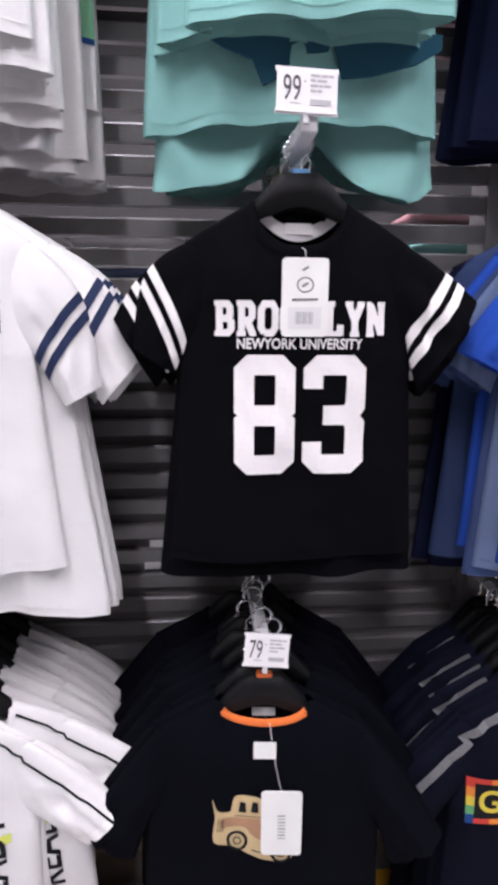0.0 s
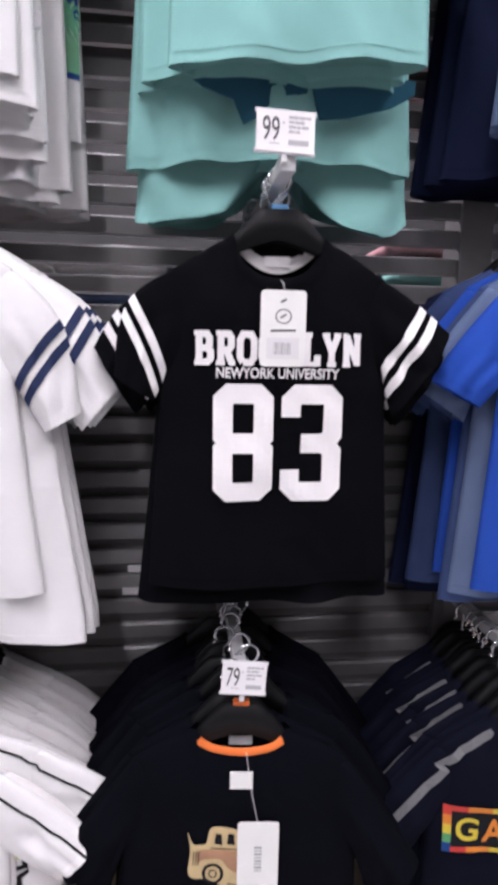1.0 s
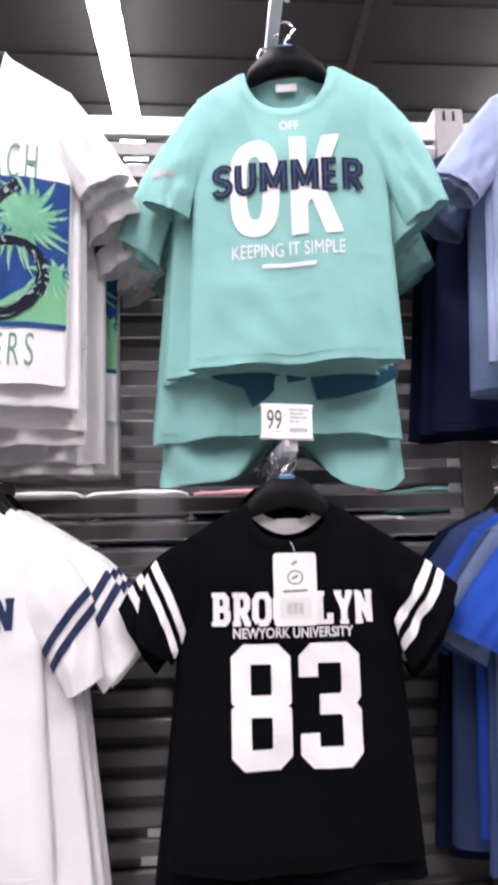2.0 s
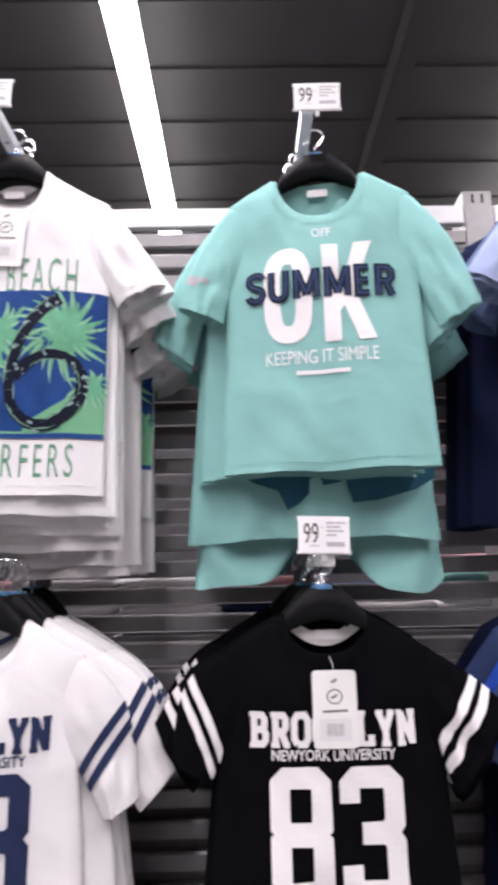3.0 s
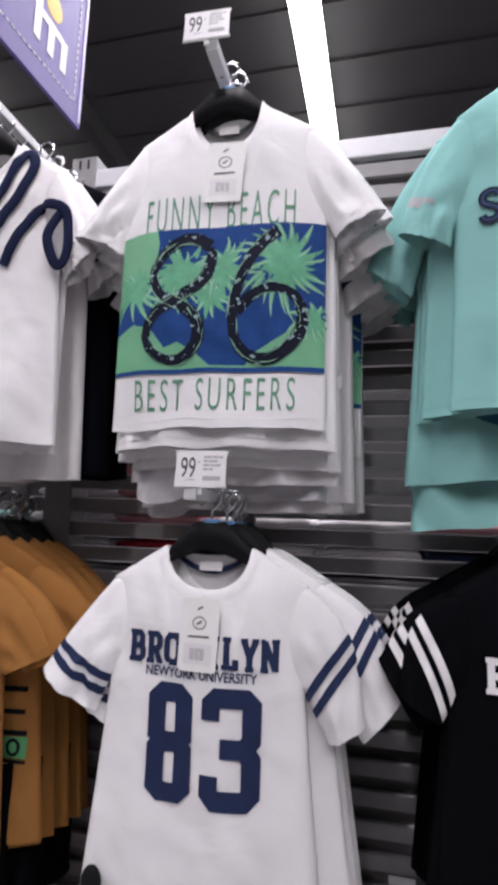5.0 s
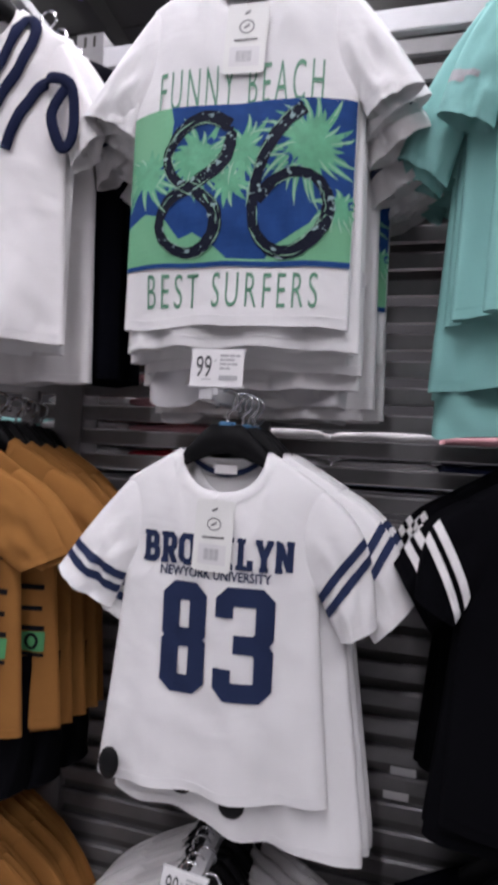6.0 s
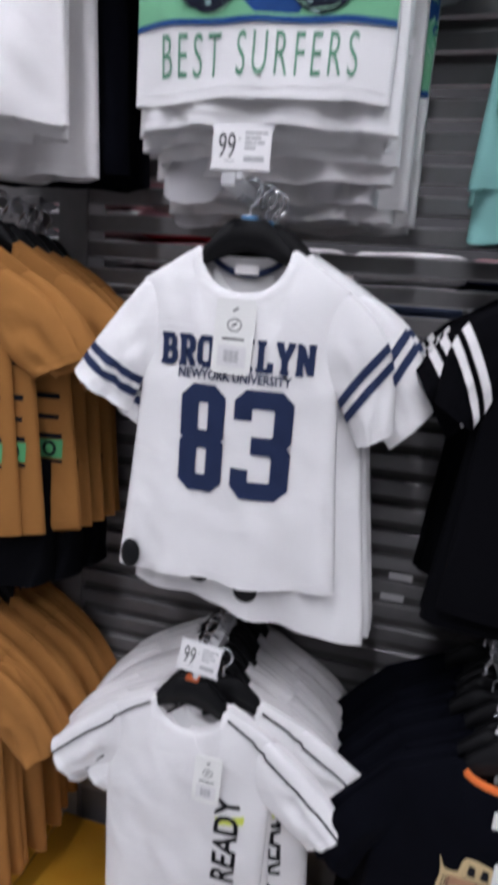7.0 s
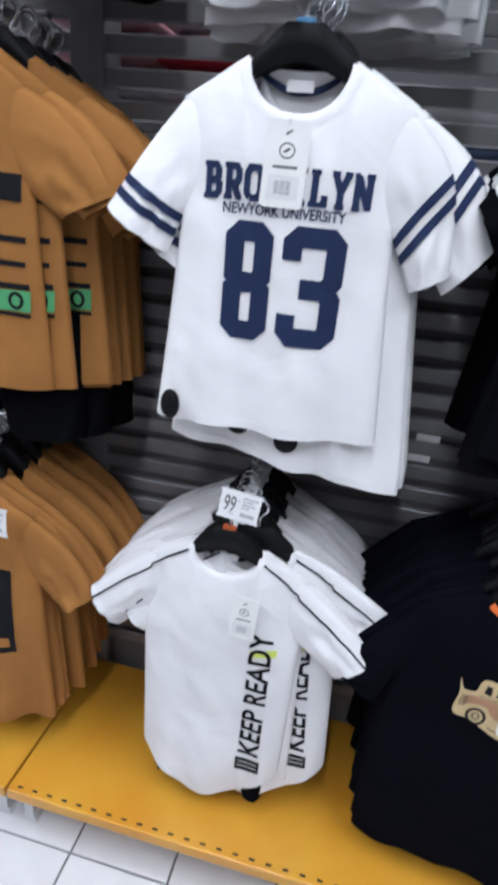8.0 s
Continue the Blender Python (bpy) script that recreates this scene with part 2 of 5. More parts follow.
# ---------------------------------------------------------------- garments
class Tee:
    """The cut of one T-shirt. Local axes: x across, -y to the front, z up from the neck point."""

    def __init__(self, neck=0.072, neck_drop=0.072, shoulder=0.165, slope=0.045, armpit=0.215, chest=0.172, hem=0.192, length=0.545,
                 cuff_out=(0.285, 0.215), cuff_in=(0.19, 0.275), depth=0.030, hem_curve=0.0, seed=1.0, fold=0.011, lean=0.0, left_out=None, left_in=None, pleat=0.0, arch=(0.003, 0.003), hem_tilt=0.0):
        self.neck, self.neck_drop, self.shoulder, self.slope, self.armpit, self.chest, self.hem, self.length = neck, neck_drop, shoulder, slope, armpit, chest, hem, length
        self.cuff_out, self.cuff_in, self.depth, self.hem_curve, self.seed, self.fold, self.lean = cuff_out, cuff_in, depth, hem_curve, seed, fold, lean
        self.pleat, self.arch, self.hem_tilt = pleat, arch, hem_tilt
        self.left_out, self.left_in = left_out or cuff_out, left_in or cuff_in

    def half(self, d):
        """Half width at d metres below the neck point."""
        if d <= self.slope:
            return self.shoulder
        if d <= self.armpit:
            f = (d - self.slope) / (self.armpit - self.slope)
            return self.shoulder + (self.chest - self.shoulder) * f - 0.014 * math.sin(math.pi * f)
        f = min(1.0, (d - self.armpit) / (self.length - self.armpit))
        return self.chest + (self.hem - self.chest) * f ** 1.1

    def top(self, x, front):
        ax = abs(x)
        if ax < self.neck:
            drop = self.neck_drop if front else 0.018
            return -drop * math.sqrt(max(0.0, 1 - (ax / self.neck) ** 2.4))
        return -self.slope * ((ax - self.neck) / (self.shoulder - self.neck)) ** 1.05

    def skin(self, x, z, front=True):
        """The y of the cloth at (x, z)."""
        d = -z
        w = self.half(d)
        s = min(1.0, abs(x) / w)
        near = max(0.0, min(1.0, (self.top(x, front) - z) / 0.09))
        base = 0.010 if abs(x) < self.neck * 1.05 else 0.0
        t = base + (self.depth - base) * (near ** 0.6)
        t *= max(0.0, 1 - s ** 3.2) ** 0.6
        r = max(0.0, min(1.0, (d - 0.12) / (self.length - 0.12)))
        q = self.seed
        wr = noise.noise((x * 9 + q * 3.1, z * 2.2 + q, q)) * self.fold * (0.35 + 1.3 * r)
        wr += noise.noise((x * 26 + z * 14, z * 17 + q * 2, q + 5)) * self.fold * 0.30
        wr += noise.noise((x * 5 - z * 7 + q * 1.3, z * 4 + x * 6, q + 9)) * self.fold * 0.9 * (0.3 + 0.7 * r)
        wr += math.sin(x * 46 + q * 4 + 2 * z) * self.fold * 0.45 * r * r
        if self.pleat:
            wr += self.pleat * r ** 0.7 * math.sin(x * 62 + 4.5 * noise.noise((x * 5, z * 1.6, q)) + q)
        drag = self.lean * r
        return (-t if front else t) + wr * (1 - s ** 6) + drag

    def body(self, nx=44, nz=46):
        bm = bmesh.new()
        sheets = []
        for front in (True, False):
            g = []
            for i in range(nx + 1):
                s = -math.cos(math.pi * i / nx) * 0.55 + (2 * i / nx - 1) * 0.45
                x0 = s * self.shoulder
                zt = self.top(x0, front)
                zb = -self.length - self.hem_tilt * s + self.hem_curve * s * s + 0.007 * noise.noise((s * 2.2 + self.seed, self.seed, 0.3))
                col = []
                for j in range(nz + 1):
                    r = (j / nz) ** 1.12
                    z = zt + (zb - zt) * r
                    x = s * self.half(-z)
                    col.append(bm.verts.new((x, self.skin(x, z, front), z)))
                g.append(col)
            sheets.append(g)
            for i in range(nx):
                for j in range(nz):
                    f = (g[i][j], g[i][j + 1], g[i + 1][j + 1], g[i + 1][j])
                    bm.faces.new(f if front else f[::-1])
        bmesh.ops.remove_doubles(bm, verts=bm.verts[:], dist=0.0006)
        return bm

    def sleeve_at(self, side, a, b, front, lift=0.0):
        out, inn = (self.cuff_out, self.cuff_in) if side > 0 else (self.left_out, self.left_in)
        ax = self.shoulder + (self.chest - self.shoulder) * b - 0.014 * math.sin(math.pi * b) - 0.004
        az = -(self.slope + (self.armpit - self.slope) * b) + 0.001
        cx = out[0] + (inn[0] - out[0]) * b
        cz = -(out[1] + (inn[1] - out[1]) * b)
        x, z = ax + (cx - ax) * a, az + (cz - az) * a
        arch = self.arch[0 if side < 0 else 1] * math.sin(math.pi * min(1.0, max(0.0, a))) * (1 - b) ** 1.3
        x, z = x + arch * 0.8, z + arch
        if a < 0:
            x, z = ax + a * 0.14, az + a * 0.02
        f = max(0.0, a)
        t = (0.0145 + 0.009 * f ** 0.8 + 0.025 * min(0.0, a)) * math.sin(math.pi * min(1.0, max(0.0, b))) ** 0.6
        y = -t if front else t
        q = self.seed + side
        y += (noise.noise((a * 2.3 + q, b * 4.1, q * 1.7)) * 0.014 + noise.noise((a * 5 - b * 6 + q, b * 3 + a * 4, q)) * 0.009) * math.sin(math.pi * b) * min(1.0, f * 3)
        y += 0.012 * f * side * math.sin(q * 2.2) + (-lift if front else lift)
        return Vector((side * x, y, z))

    def band(self, side, b, dist):
        """The sleeve's own measure at dist metres above the cuff; a pair slants from the outer to the inner edge."""
        if isinstance(dist, tuple):
            dist = dist[0] + (dist[1] - dist[0]) * b
        out, inn = (self.cuff_out, self.cuff_in) if side > 0 else (self.left_out, self.left_in)
        ax = self.shoulder + (self.chest - self.shoulder) * b - 0.014 * math.sin(math.pi * b)
        az = self.slope + (self.armpit - self.slope) * b
        run = math.hypot(out[0] + (inn[0] - out[0]) * b - ax, out[1] + (inn[1] - out[1]) * b - az)
        return max(0.03, 1 - dist / run)

    def sleeve(self, side, d0=None, d1=None, lift=0.0, na=14, nb=16):
        """The sleeve, or a band of it between two distances from the cuff."""
        bm = bmesh.new()
        for front in (True, False):
            g = []
            for i in range(na + 1):
                row = []
                for j in range(nb + 1):
                    b = j / nb
                    lo, hi = (-0.22, 1.0) if d0 is None else (self.band(side, b, d1), self.band(side, b, d0))
                    row.append(bm.verts.new(self.sleeve_at(side, lo + (hi - lo) * i / na, b, front, lift)))
                g.append(row)
            for i in range(na):
                for j in range(nb):
                    f = (g[i][j], g[i][j + 1], g[i + 1][j + 1], g[i + 1][j])
                    bm.faces.new(f if front == (side > 0) else f[::-1])
        bmesh.ops.remove_doubles(bm, verts=bm.verts[:], dist=0.0004)
        return bm

    def collar(self, width=0.016, crescent=False):
        """The rib round the neck: a flat band sewn on along the neckline."""
        bm = bmesh.new()
        n, rows = 48, []
        for i in range(n):
            q = 2 * math.pi * (i + 0.5) / n
            front = math.sin(q) < 0
            o = -1 if front else 1
            x = self.neck * math.cos(q) * 0.992
            z = self.top(x, front)
            away = Vector((math.cos(q) * 0.9, 0, -(0.35 + 0.65 * abs(math.sin(q))))).normalized() * width
            row = []
            for f, lift in ((-0.10, -0.001), (0.0, 0.0022), (0.5, 0.0026), (1.0, 0.0012)):
                px, pz = x + away.x * f, z + away.z * f
                pz = min(pz, self.top(px, front) + 0.0015) if f > 0 else pz
                row.append(bm.verts.new((px, self.skin(px, min(pz, self.top(px, front) - 0.001), front) + lift * o, pz)))
            rows.append(row)
        for i in range(n):
            r0, r1 = rows[i], rows[(i + 1) % n]
            if crescent and (i < n // 2 + 2 or i > n - 4):
                continue
            for j in range(3):
                bm.faces.new((r0[j], r0[j + 1], r1[j + 1], r1[j]))
        return bm

    def lay(self, bm, off=0.0022, step=0.010):
        """Drape a flat print on the front of the cloth."""
        if step:
            dice(bm, step)
        for v in bm.verts:
            v.co.y = self.skin(v.co.x, v.co.z) - off + v.co.y
        bmesh.ops.recalc_face_normals(bm, faces=bm.faces[:])
        return bm


def make_tee(cut, cloth_mat, label, rib=None, stripes=None, stripe_mat=None, group="", inner=None, rib_width=0.016, crescent=False, slanted=None):
    ob = thing("t_shirt", label, "t-shirt", group=group)
    part("body", cut.body(), cloth_mat, ob, smooth=True)
    for side in (-1, 1):
        sl = part("sleeve", cut.sleeve(side), cloth_mat, ob, smooth=True)
        for a0, a1 in (slanted if slanted and side == slanted[0] else (0, stripes or ()))[1]:
            part("stripe", cut.sleeve(side, a0, a1, 0.0030, 6), stripe_mat, sl, "contrasting knitted sleeve stripe", smooth=True)
        part("cuff", cut.sleeve(side, -0.001, 0.014, 0.0011, 3), cloth_mat, sl, smooth=True)
    hb, nn, rows = bmesh.new(), 60, []
    for i in range(nn + 1):
        s = -0.97 + 1.94 * i / nn
        zb = -cut.length - cut.hem_tilt * s + cut.hem_curve * s * s + 0.016 + 0.007 * noise.noise((s * 2.2 + cut.seed, cut.seed, 0.3))
        x = s * cut.half(-zb)
        y = cut.skin(x, zb) - 0.0011
        rows.append([hb.verts.new((x, y, zb + 0.0009)), hb.verts.new((x, y - 0.0004, zb - 0.0009))])
    for r0, r1 in zip(rows, rows[1:]):
        hb.faces.new((r0[0], r0[1], r1[1], r1[0]))
    part("hem_stitch", hb, cloth_mat, ob)
    part("neckband", cut.collar(rib_width, crescent), rib or cloth_mat, ob, smooth=True)
    nl = bmesh.new()
    box(nl, -0.019, 0.019, cut.skin(0, -0.03, False) - 0.006, cut.skin(0, -0.03, False) - 0.0045, -0.042, -0.027)
    part("neck_label", nl, inner or INK_WHITE, ob, "small woven neck label")
    return ob


def neck_tape(cut, ob, material, r, label):
    """Tape sewn inside the back neck."""
    bm, rows = bmesh.new(), []
    for i in range(21):
        q = math.pi * (0.05 + 0.90 * i / 20)
        x = (cut.neck - 0.004) * math.cos(q)
        z = -0.010 - 0.032 * math.sin(q) ** 2
        y = cut.skin(x, z, False) - 0.005
        rows.append([bm.verts.new((x, y, z + r)), bm.verts.new((x, y - 0.0016, z)), bm.verts.new((x, y, z - r))])
    for r0, r1 in zip(rows, rows[1:]):
        for j in range(2):
            bm.faces.new((r0[j], r1[j], r1[j + 1], r0[j + 1]))
    return part("neck_tape", bm, material, ob, label, smooth=True)


def swing_tag(cut, ob, x, z, w, h, tilt=0.0, bars=True):
    """A card swing tag hanging from the collar on a thin loop."""
    y = min(cut.skin(x, z), cut.skin(x, z - h / 2), cut.skin(x, z + h / 2)) - 0.006
    m = Matrix.Translation((x, y, z)) @ pose(0, 0, 0, 0, tilt, 0)
    bm = bmesh.new()
    box(bm, -w / 2, w / 2, -0.0006, 0.0006, -h / 2, h / 2)
    es = [e for e in bm.edges if abs((e.verts[0].co - e.verts[1].co).y) > 0.001]
    bmesh.ops.bevel(bm, geom=es, offset=0.006, segments=3, affect="EDGES", profile=0.5)
    bm.transform(m)
    tag = part("hang_tag", bm, CARD, ob, "pale card swing tag with a barcode")
    if bars:
        bm = bmesh.new()
        flat(bm, [(-w * 0.36, -h * 0.40), (w * 0.36, -h * 0.40), (w * 0.36, -h * 0.12), (-w * 0.36, -h * 0.12)], 0.0012)
        bm.transform(m)
        part("sticker", bm, TICKET, tag, "white barcode sticker")
        bm = bmesh.new()
        q = -0.20
        for k in range(9):
            bw = (0.014, 0.03, 0.02)[k % 3]
            flat(bm, [(w * q, -h * 0.34), (w * (q + bw), -h * 0.34), (w * (q + bw), -h * 0.18), (w * q, -h * 0.18)], 0.0016)
            q += bw + 0.022
        bm.transform(m)
        part("barcode", bm, CARD_GREY, tag)
        bm = bmesh.new()
        stroke(bm, [(-w * 0.28, -h * 0.03), (w * 0.28, -h * 0.02)], h * 0.03, lift=0.0014)
        for k in range(2):
            c = (0.0, h * (0.16 + 0.2 * k))
            stroke(bm, [(c[0] - w * 0.07, c[1] - h * 0.02), (c[0] + w * 0.06, c[1] + h * 0.025)], h * 0.03, lift=0.0014)
        stroke(bm, [(w * 0.17 * math.cos(a), h * 0.16 + w * 0.15 * math.sin(a)) for a in [k * math.pi / 8 for k in range(16)]], w * 0.03, True, 0.0013)
        bm.transform(m)
        part("printed_mark", bm, TAG_INK, tag)
    bm = bmesh.new()
    nz = cut.top(0, True)
    tube(bm, smooth_line([(x, y - 0.001, z + h * 0.45), (x * 0.6, y - 0.003, (z + nz) / 2 + h * 0.25), (x * 0.3, cut.skin(0, nz - 0.004) - 0.003, nz - 0.002)], 4), 0.0005, 5)
    part("string", bm, INK_WHITE, ob)
    return tag


def block_digits(cut, ob, material, cz, h, c8=-0.0505, w8=0.089):
    """The two chamfered block digits eight and three."""
    t = 0.029

    def loop(cx, w, z0, z1):
        c = 0.010
        x0, x1, a, b = cx - w / 2 + t / 2, cx + w / 2 - t / 2, z0 + t / 2, z1 - t / 2
        return [(x0 + c, a), (x1 - c, a), (x1, a + c), (x1, b - c), (x1 - c, b), (x0 + c, b), (x0, b - c), (x0, a + c)]

    bm, mid = bmesh.new(), cz
    stroke(bm, loop(c8, w8, mid - 0.014, cz + h / 2), t, True)
    stroke(bm, loop(c8, w8, cz - h / 2, mid + 0.014), t, True, 0.0003)
    part("digit_eight", cut.lay(bm), material, ob, "printed block digit")
    bm = bmesh.new()
    x0, x1, c = 0.006 + t / 2, 0.099 - t / 2, 0.010
    hi, lo = cz + h / 2 - t / 2, cz - h / 2 + t / 2
    stroke(bm, [(x0, hi - 0.034), (x0, hi - c), (x0 + c, hi), (x1 - c, hi), (x1, hi - c), (x1, mid + c + 0.004), (x1 - c, mid), (x0 + 0.016, mid)], t)
    stroke(bm, [(x1 - c - 0.012, mid + 0.0001), (x1 - c, mid), (x1, mid - c - 0.004), (x1, lo + c), (x1 - c, lo), (x0 + c, lo), (x0, lo + c), (x0, lo + 0.034)], t, lift=0.0003)
    part("digit_three", cut.lay(bm), material, ob, "printed block digit")


SLAB = {
    "B": [[(0.1, 0.09), (0.7, 0.09), (0.86, 0.2), (0.86, 0.4), (0.7, 0.5), (0.3, 0.5)], [(0.3, 0.5), (0.66, 0.5), (0.8, 0.6), (0.8, 0.8), (0.66, 0.91), (0.1, 0.91)], [(0.27, 0.04), (0.27, 0.96)], [(0.02, 0.07), (0.3, 0.07)], [(0.02, 0.93), (0.3, 0.93)]],
    "R": [[(0.25, 0.45), (0.66, 0.45), (0.8, 0.56), (0.8, 0.8), (0.66, 0.91), (0.1, 0.91)], [(0.27, 0.04), (0.27, 0.96)], [(0.02, 0.07), (0.48, 0.07)], [(0.02, 0.93), (0.3, 0.93)], [(0.55, 0.45), (0.84, 0.05)], [(0.7, 0.07), (1.0, 0.07)]],
    "O": [[(0.3, 0.09), (0.7, 0.09), (0.86, 0.25), (0.86, 0.75), (0.7, 0.91), (0.3, 0.91), (0.14, 0.75), (0.14, 0.25), (0.3, 0.09)]],
    "K": [[(0.24, 0.04), (0.24, 0.96)], [(0.02, 0.07), (0.46, 0.07)], [(0.02, 0.93), (0.46, 0.93)], [(0.3, 0.4), (0.8, 0.94)], [(0.42, 0.55), (0.84, 0.05)], [(0.62, 0.07), (1.0, 0.07)], [(0.6, 0.93), (0.98, 0.93)]],
    "L": [[(0.3, 0.04), (0.3, 0.96)], [(0.04, 0.08), (0.9, 0.08)], [(0.06, 0.93), (0.56, 0.93)], [(0.84, 0.02), (0.84, 0.34)]],
    "Y": [[(0.5, 0.04), (0.5, 0.5)], [(0.16, 0.95), (0.5, 0.44)], [(0.84, 0.95), (0.5, 0.44)], [(0.26, 0.07), (0.74, 0.07)], [(0.0, 0.93), (0.4, 0.93)], [(0.62, 0.93), (1.0, 0.93)]],
    "N": [[(0.2, 0.04), (0.2, 0.96)], [(0.8, 0.04), (0.8, 0.96)], [(0.2, 0.92), (0.8, 0.08)], [(0.0, 0.07), (0.42, 0.07)], [(0.0, 0.93), (0.24, 0.93)], [(0.58, 0.93), (1.0, 0.93)]],
}


def slab_word(word, w, h, cz):
    """A word in heavy slab letters; thick uprights and thinner serifs."""
    bm = bmesh.new()
    cw = w / len(word)
    for i, ch in enumerate(word):
        x0 = -w / 2 + i * cw
        for k, line in enumerate(SLAB[ch]):
            serif = len(line) == 2 and line[0][1] == line[1][1]
            stroke(bm, [(x0 + cw * (0.05 + 0.9 * x), cz + h * (y - 0.5)) for x, y in line], h * (0.15 if serif else 0.2), lift=0.00012 * k)
    return bm


BLOCK = {
    "S": [[(0.92, 0.80), (0.80, 0.92), (0.5, 0.96), (0.2, 0.90), (0.1, 0.74), (0.2, 0.60), (0.5, 0.51), (0.82, 0.42), (0.92, 0.26), (0.8, 0.1), (0.5, 0.04), (0.2, 0.08), (0.06, 0.22)]],
    "U": [[(0.1, 1.0), (0.1, 0.3), (0.22, 0.1), (0.5, 0.04), (0.78, 0.1), (0.9, 0.3), (0.9, 1.0)]],
    "M": [[(0.06, 0.0), (0.06, 1.0)], [(0.94, 0.0), (0.94, 1.0)], [(0.08, 0.95), (0.5, 0.12)], [(0.92, 0.95), (0.5, 0.12)]],
    "E": [[(0.9, 0.93), (0.14, 0.93), (0.14, 0.07), (0.92, 0.07)], [(0.14, 0.5), (0.84, 0.5)]],
    "R": [[(0.12, 0.0), (0.12, 0.94), (0.68, 0.94), (0.88, 0.82), (0.88, 0.6), (0.68, 0.48), (0.14, 0.48)], [(0.5, 0.48), (0.9, 0.0)]],
    "O": [[(0.5, 0.05), (0.82, 0.13), (0.9, 0.35), (0.9, 0.65), (0.82, 0.87), (0.5, 0.95), (0.18, 0.87), (0.1, 0.65), (0.1, 0.35), (0.18, 0.13), (0.5, 0.05)]],
    "K": [[(0.12, 0.0), (0.12, 1.0)], [(0.16, 0.38), (0.9, 1.0)], [(0.36, 0.55), (0.92, 0.0)]],
}


def block_word(word, w, h, cx, cz, weight, widths=None):
    """A word in plain heavy capitals drawn with a broad stroke."""
    bm = bmesh.new()
    widths = widths or [1.0] * len(word)
    unit, x0 = w / sum(widths), cx - w / 2
    for ch, wd in zip(word, widths):
        for k, line in enumerate(BLOCK[ch]):
            pts = [(x0 + unit * wd * (0.13 + 0.74 * x), cz + (h - weight) * (y - 0.5)) for x, y in line]
            stroke(bm, smooth_line(pts, 4) if ch in "SUO" else pts, weight, lift=0.00015 * k)
        x0 += unit * wd
    return bm


def college_prints(cut, ob, material, c8=-0.0505, w8=0.089):
    part("headline", cut.lay(slab_word("BROOKLYN", 0.25, 0.049, -0.163)), material, ob, "printed slab lettering reading BROOKLYN")
    part("subline", cut.lay(lettering("NEWYORK UNIVERSITY", 0.182, 0.0155, 0.0, -0.198, 0.022)), material, ob, "printed lettering reading NEWYORK UNIVERSITY")
    block_digits(cut, ob, material, -0.302, 0.176, c8, w8)


# ---------------------------------------------------------------- hangers, arms, tickets
def make_hanger(clip=None, span=0.13, group="black plastic hangers"):
    """Local origin: the neck point of the garment on it; the hook closes 0.09 m above."""
    ob = thing("clothes_hanger", "black plastic clothes hanger with a chrome hook", "clothes hanger", group=group)
    bm = bmesh.new()
    n, rows = 32, []
    for i in range(n + 1):
        x = -span + 2 * span * i / n
        ax = abs(x)
        top = 0.039 - 0.043 * max(0.0, (ax - 0.026) / 0.042) ** 1.1 if ax < 0.068 else -0.006 - 0.52 * (ax - 0.068) - 0.012 * min(1.0, (ax - 0.068) / 0.01)
        low = -0.008 - 0.022 * (ax / 0.068) ** 1.4 if ax < 0.068 else top - 0.022
        d = 0.011 if ax < 0.066 else 0.004
        rows.append([bm.verts.new(p) for p in ((x, -d, low), (x, -d * 0.85, top - 0.003), (x, 0, top), (x, d * 0.85, top - 0.003), (x, d, low), (x, 0, low + 0.002))])
    for r0, r1 in zip(rows, rows[1:]):
        for j in range(6):
            bm.faces.new((r0[j], r0[(j + 1) % 6], r1[(j + 1) % 6], r1[j]))
    bm.faces.new(rows[0][::-1])
    bm.faces.new(rows[-1])
    part("hanger_body", bm, PLASTIC, ob, smooth=True)
    bm = bmesh.new()
    pts = [(0, 0, 0.025), (0, 0, 0.056), (0.011, 0, 0.066)]
    pts += [(0.0165 * math.cos(q), 0, 0.079 + 0.0165 * math.sin(q)) for q in [math.radians(a) for a in range(-24, 222, 20)]]
    pts.append((-0.021, 0, 0.066))
    tube(bm, pts, 0.0025, 7)
    part("hook", bm, CHROME, ob, "bent chrome wire hook", smooth=True)
    if clip:
        bm = bmesh.new()
        box(bm, -0.013, 0.013, -0.007, 0.007, 0.029, 0.043, 0.003)
        part("size_clip", bm, clip, ob, "coloured plastic size clip")
    return ob


def make_arm(x, z, front_y=0.975, rise=0.0):
    ob = thing("display_arm", "straight chrome display arm hooked into the slatted wall", "display arm", pose(x, 0, z), group="display arms")
    bm = bmesh.new()
    box(bm, -0.011, 0.011, front_y, 1.350, -0.015, 0.005, 0.002)
    part("bar", bm, CAPSTEEL, ob)
    bm = bmesh.new()
    box(bm, -0.022, 0.022, 1.338, 1.3545, -0.05, 0.03, 0.003)
    part("wall_bracket", bm, STEEL, ob)
    bm = bmesh.new()
    box(bm, -0.011, 0.011, front_y - 0.006, front_y, -0.015, 0.007, 0.002)
    part("end_stop", bm, CAPSTEEL, ob)
    return ob


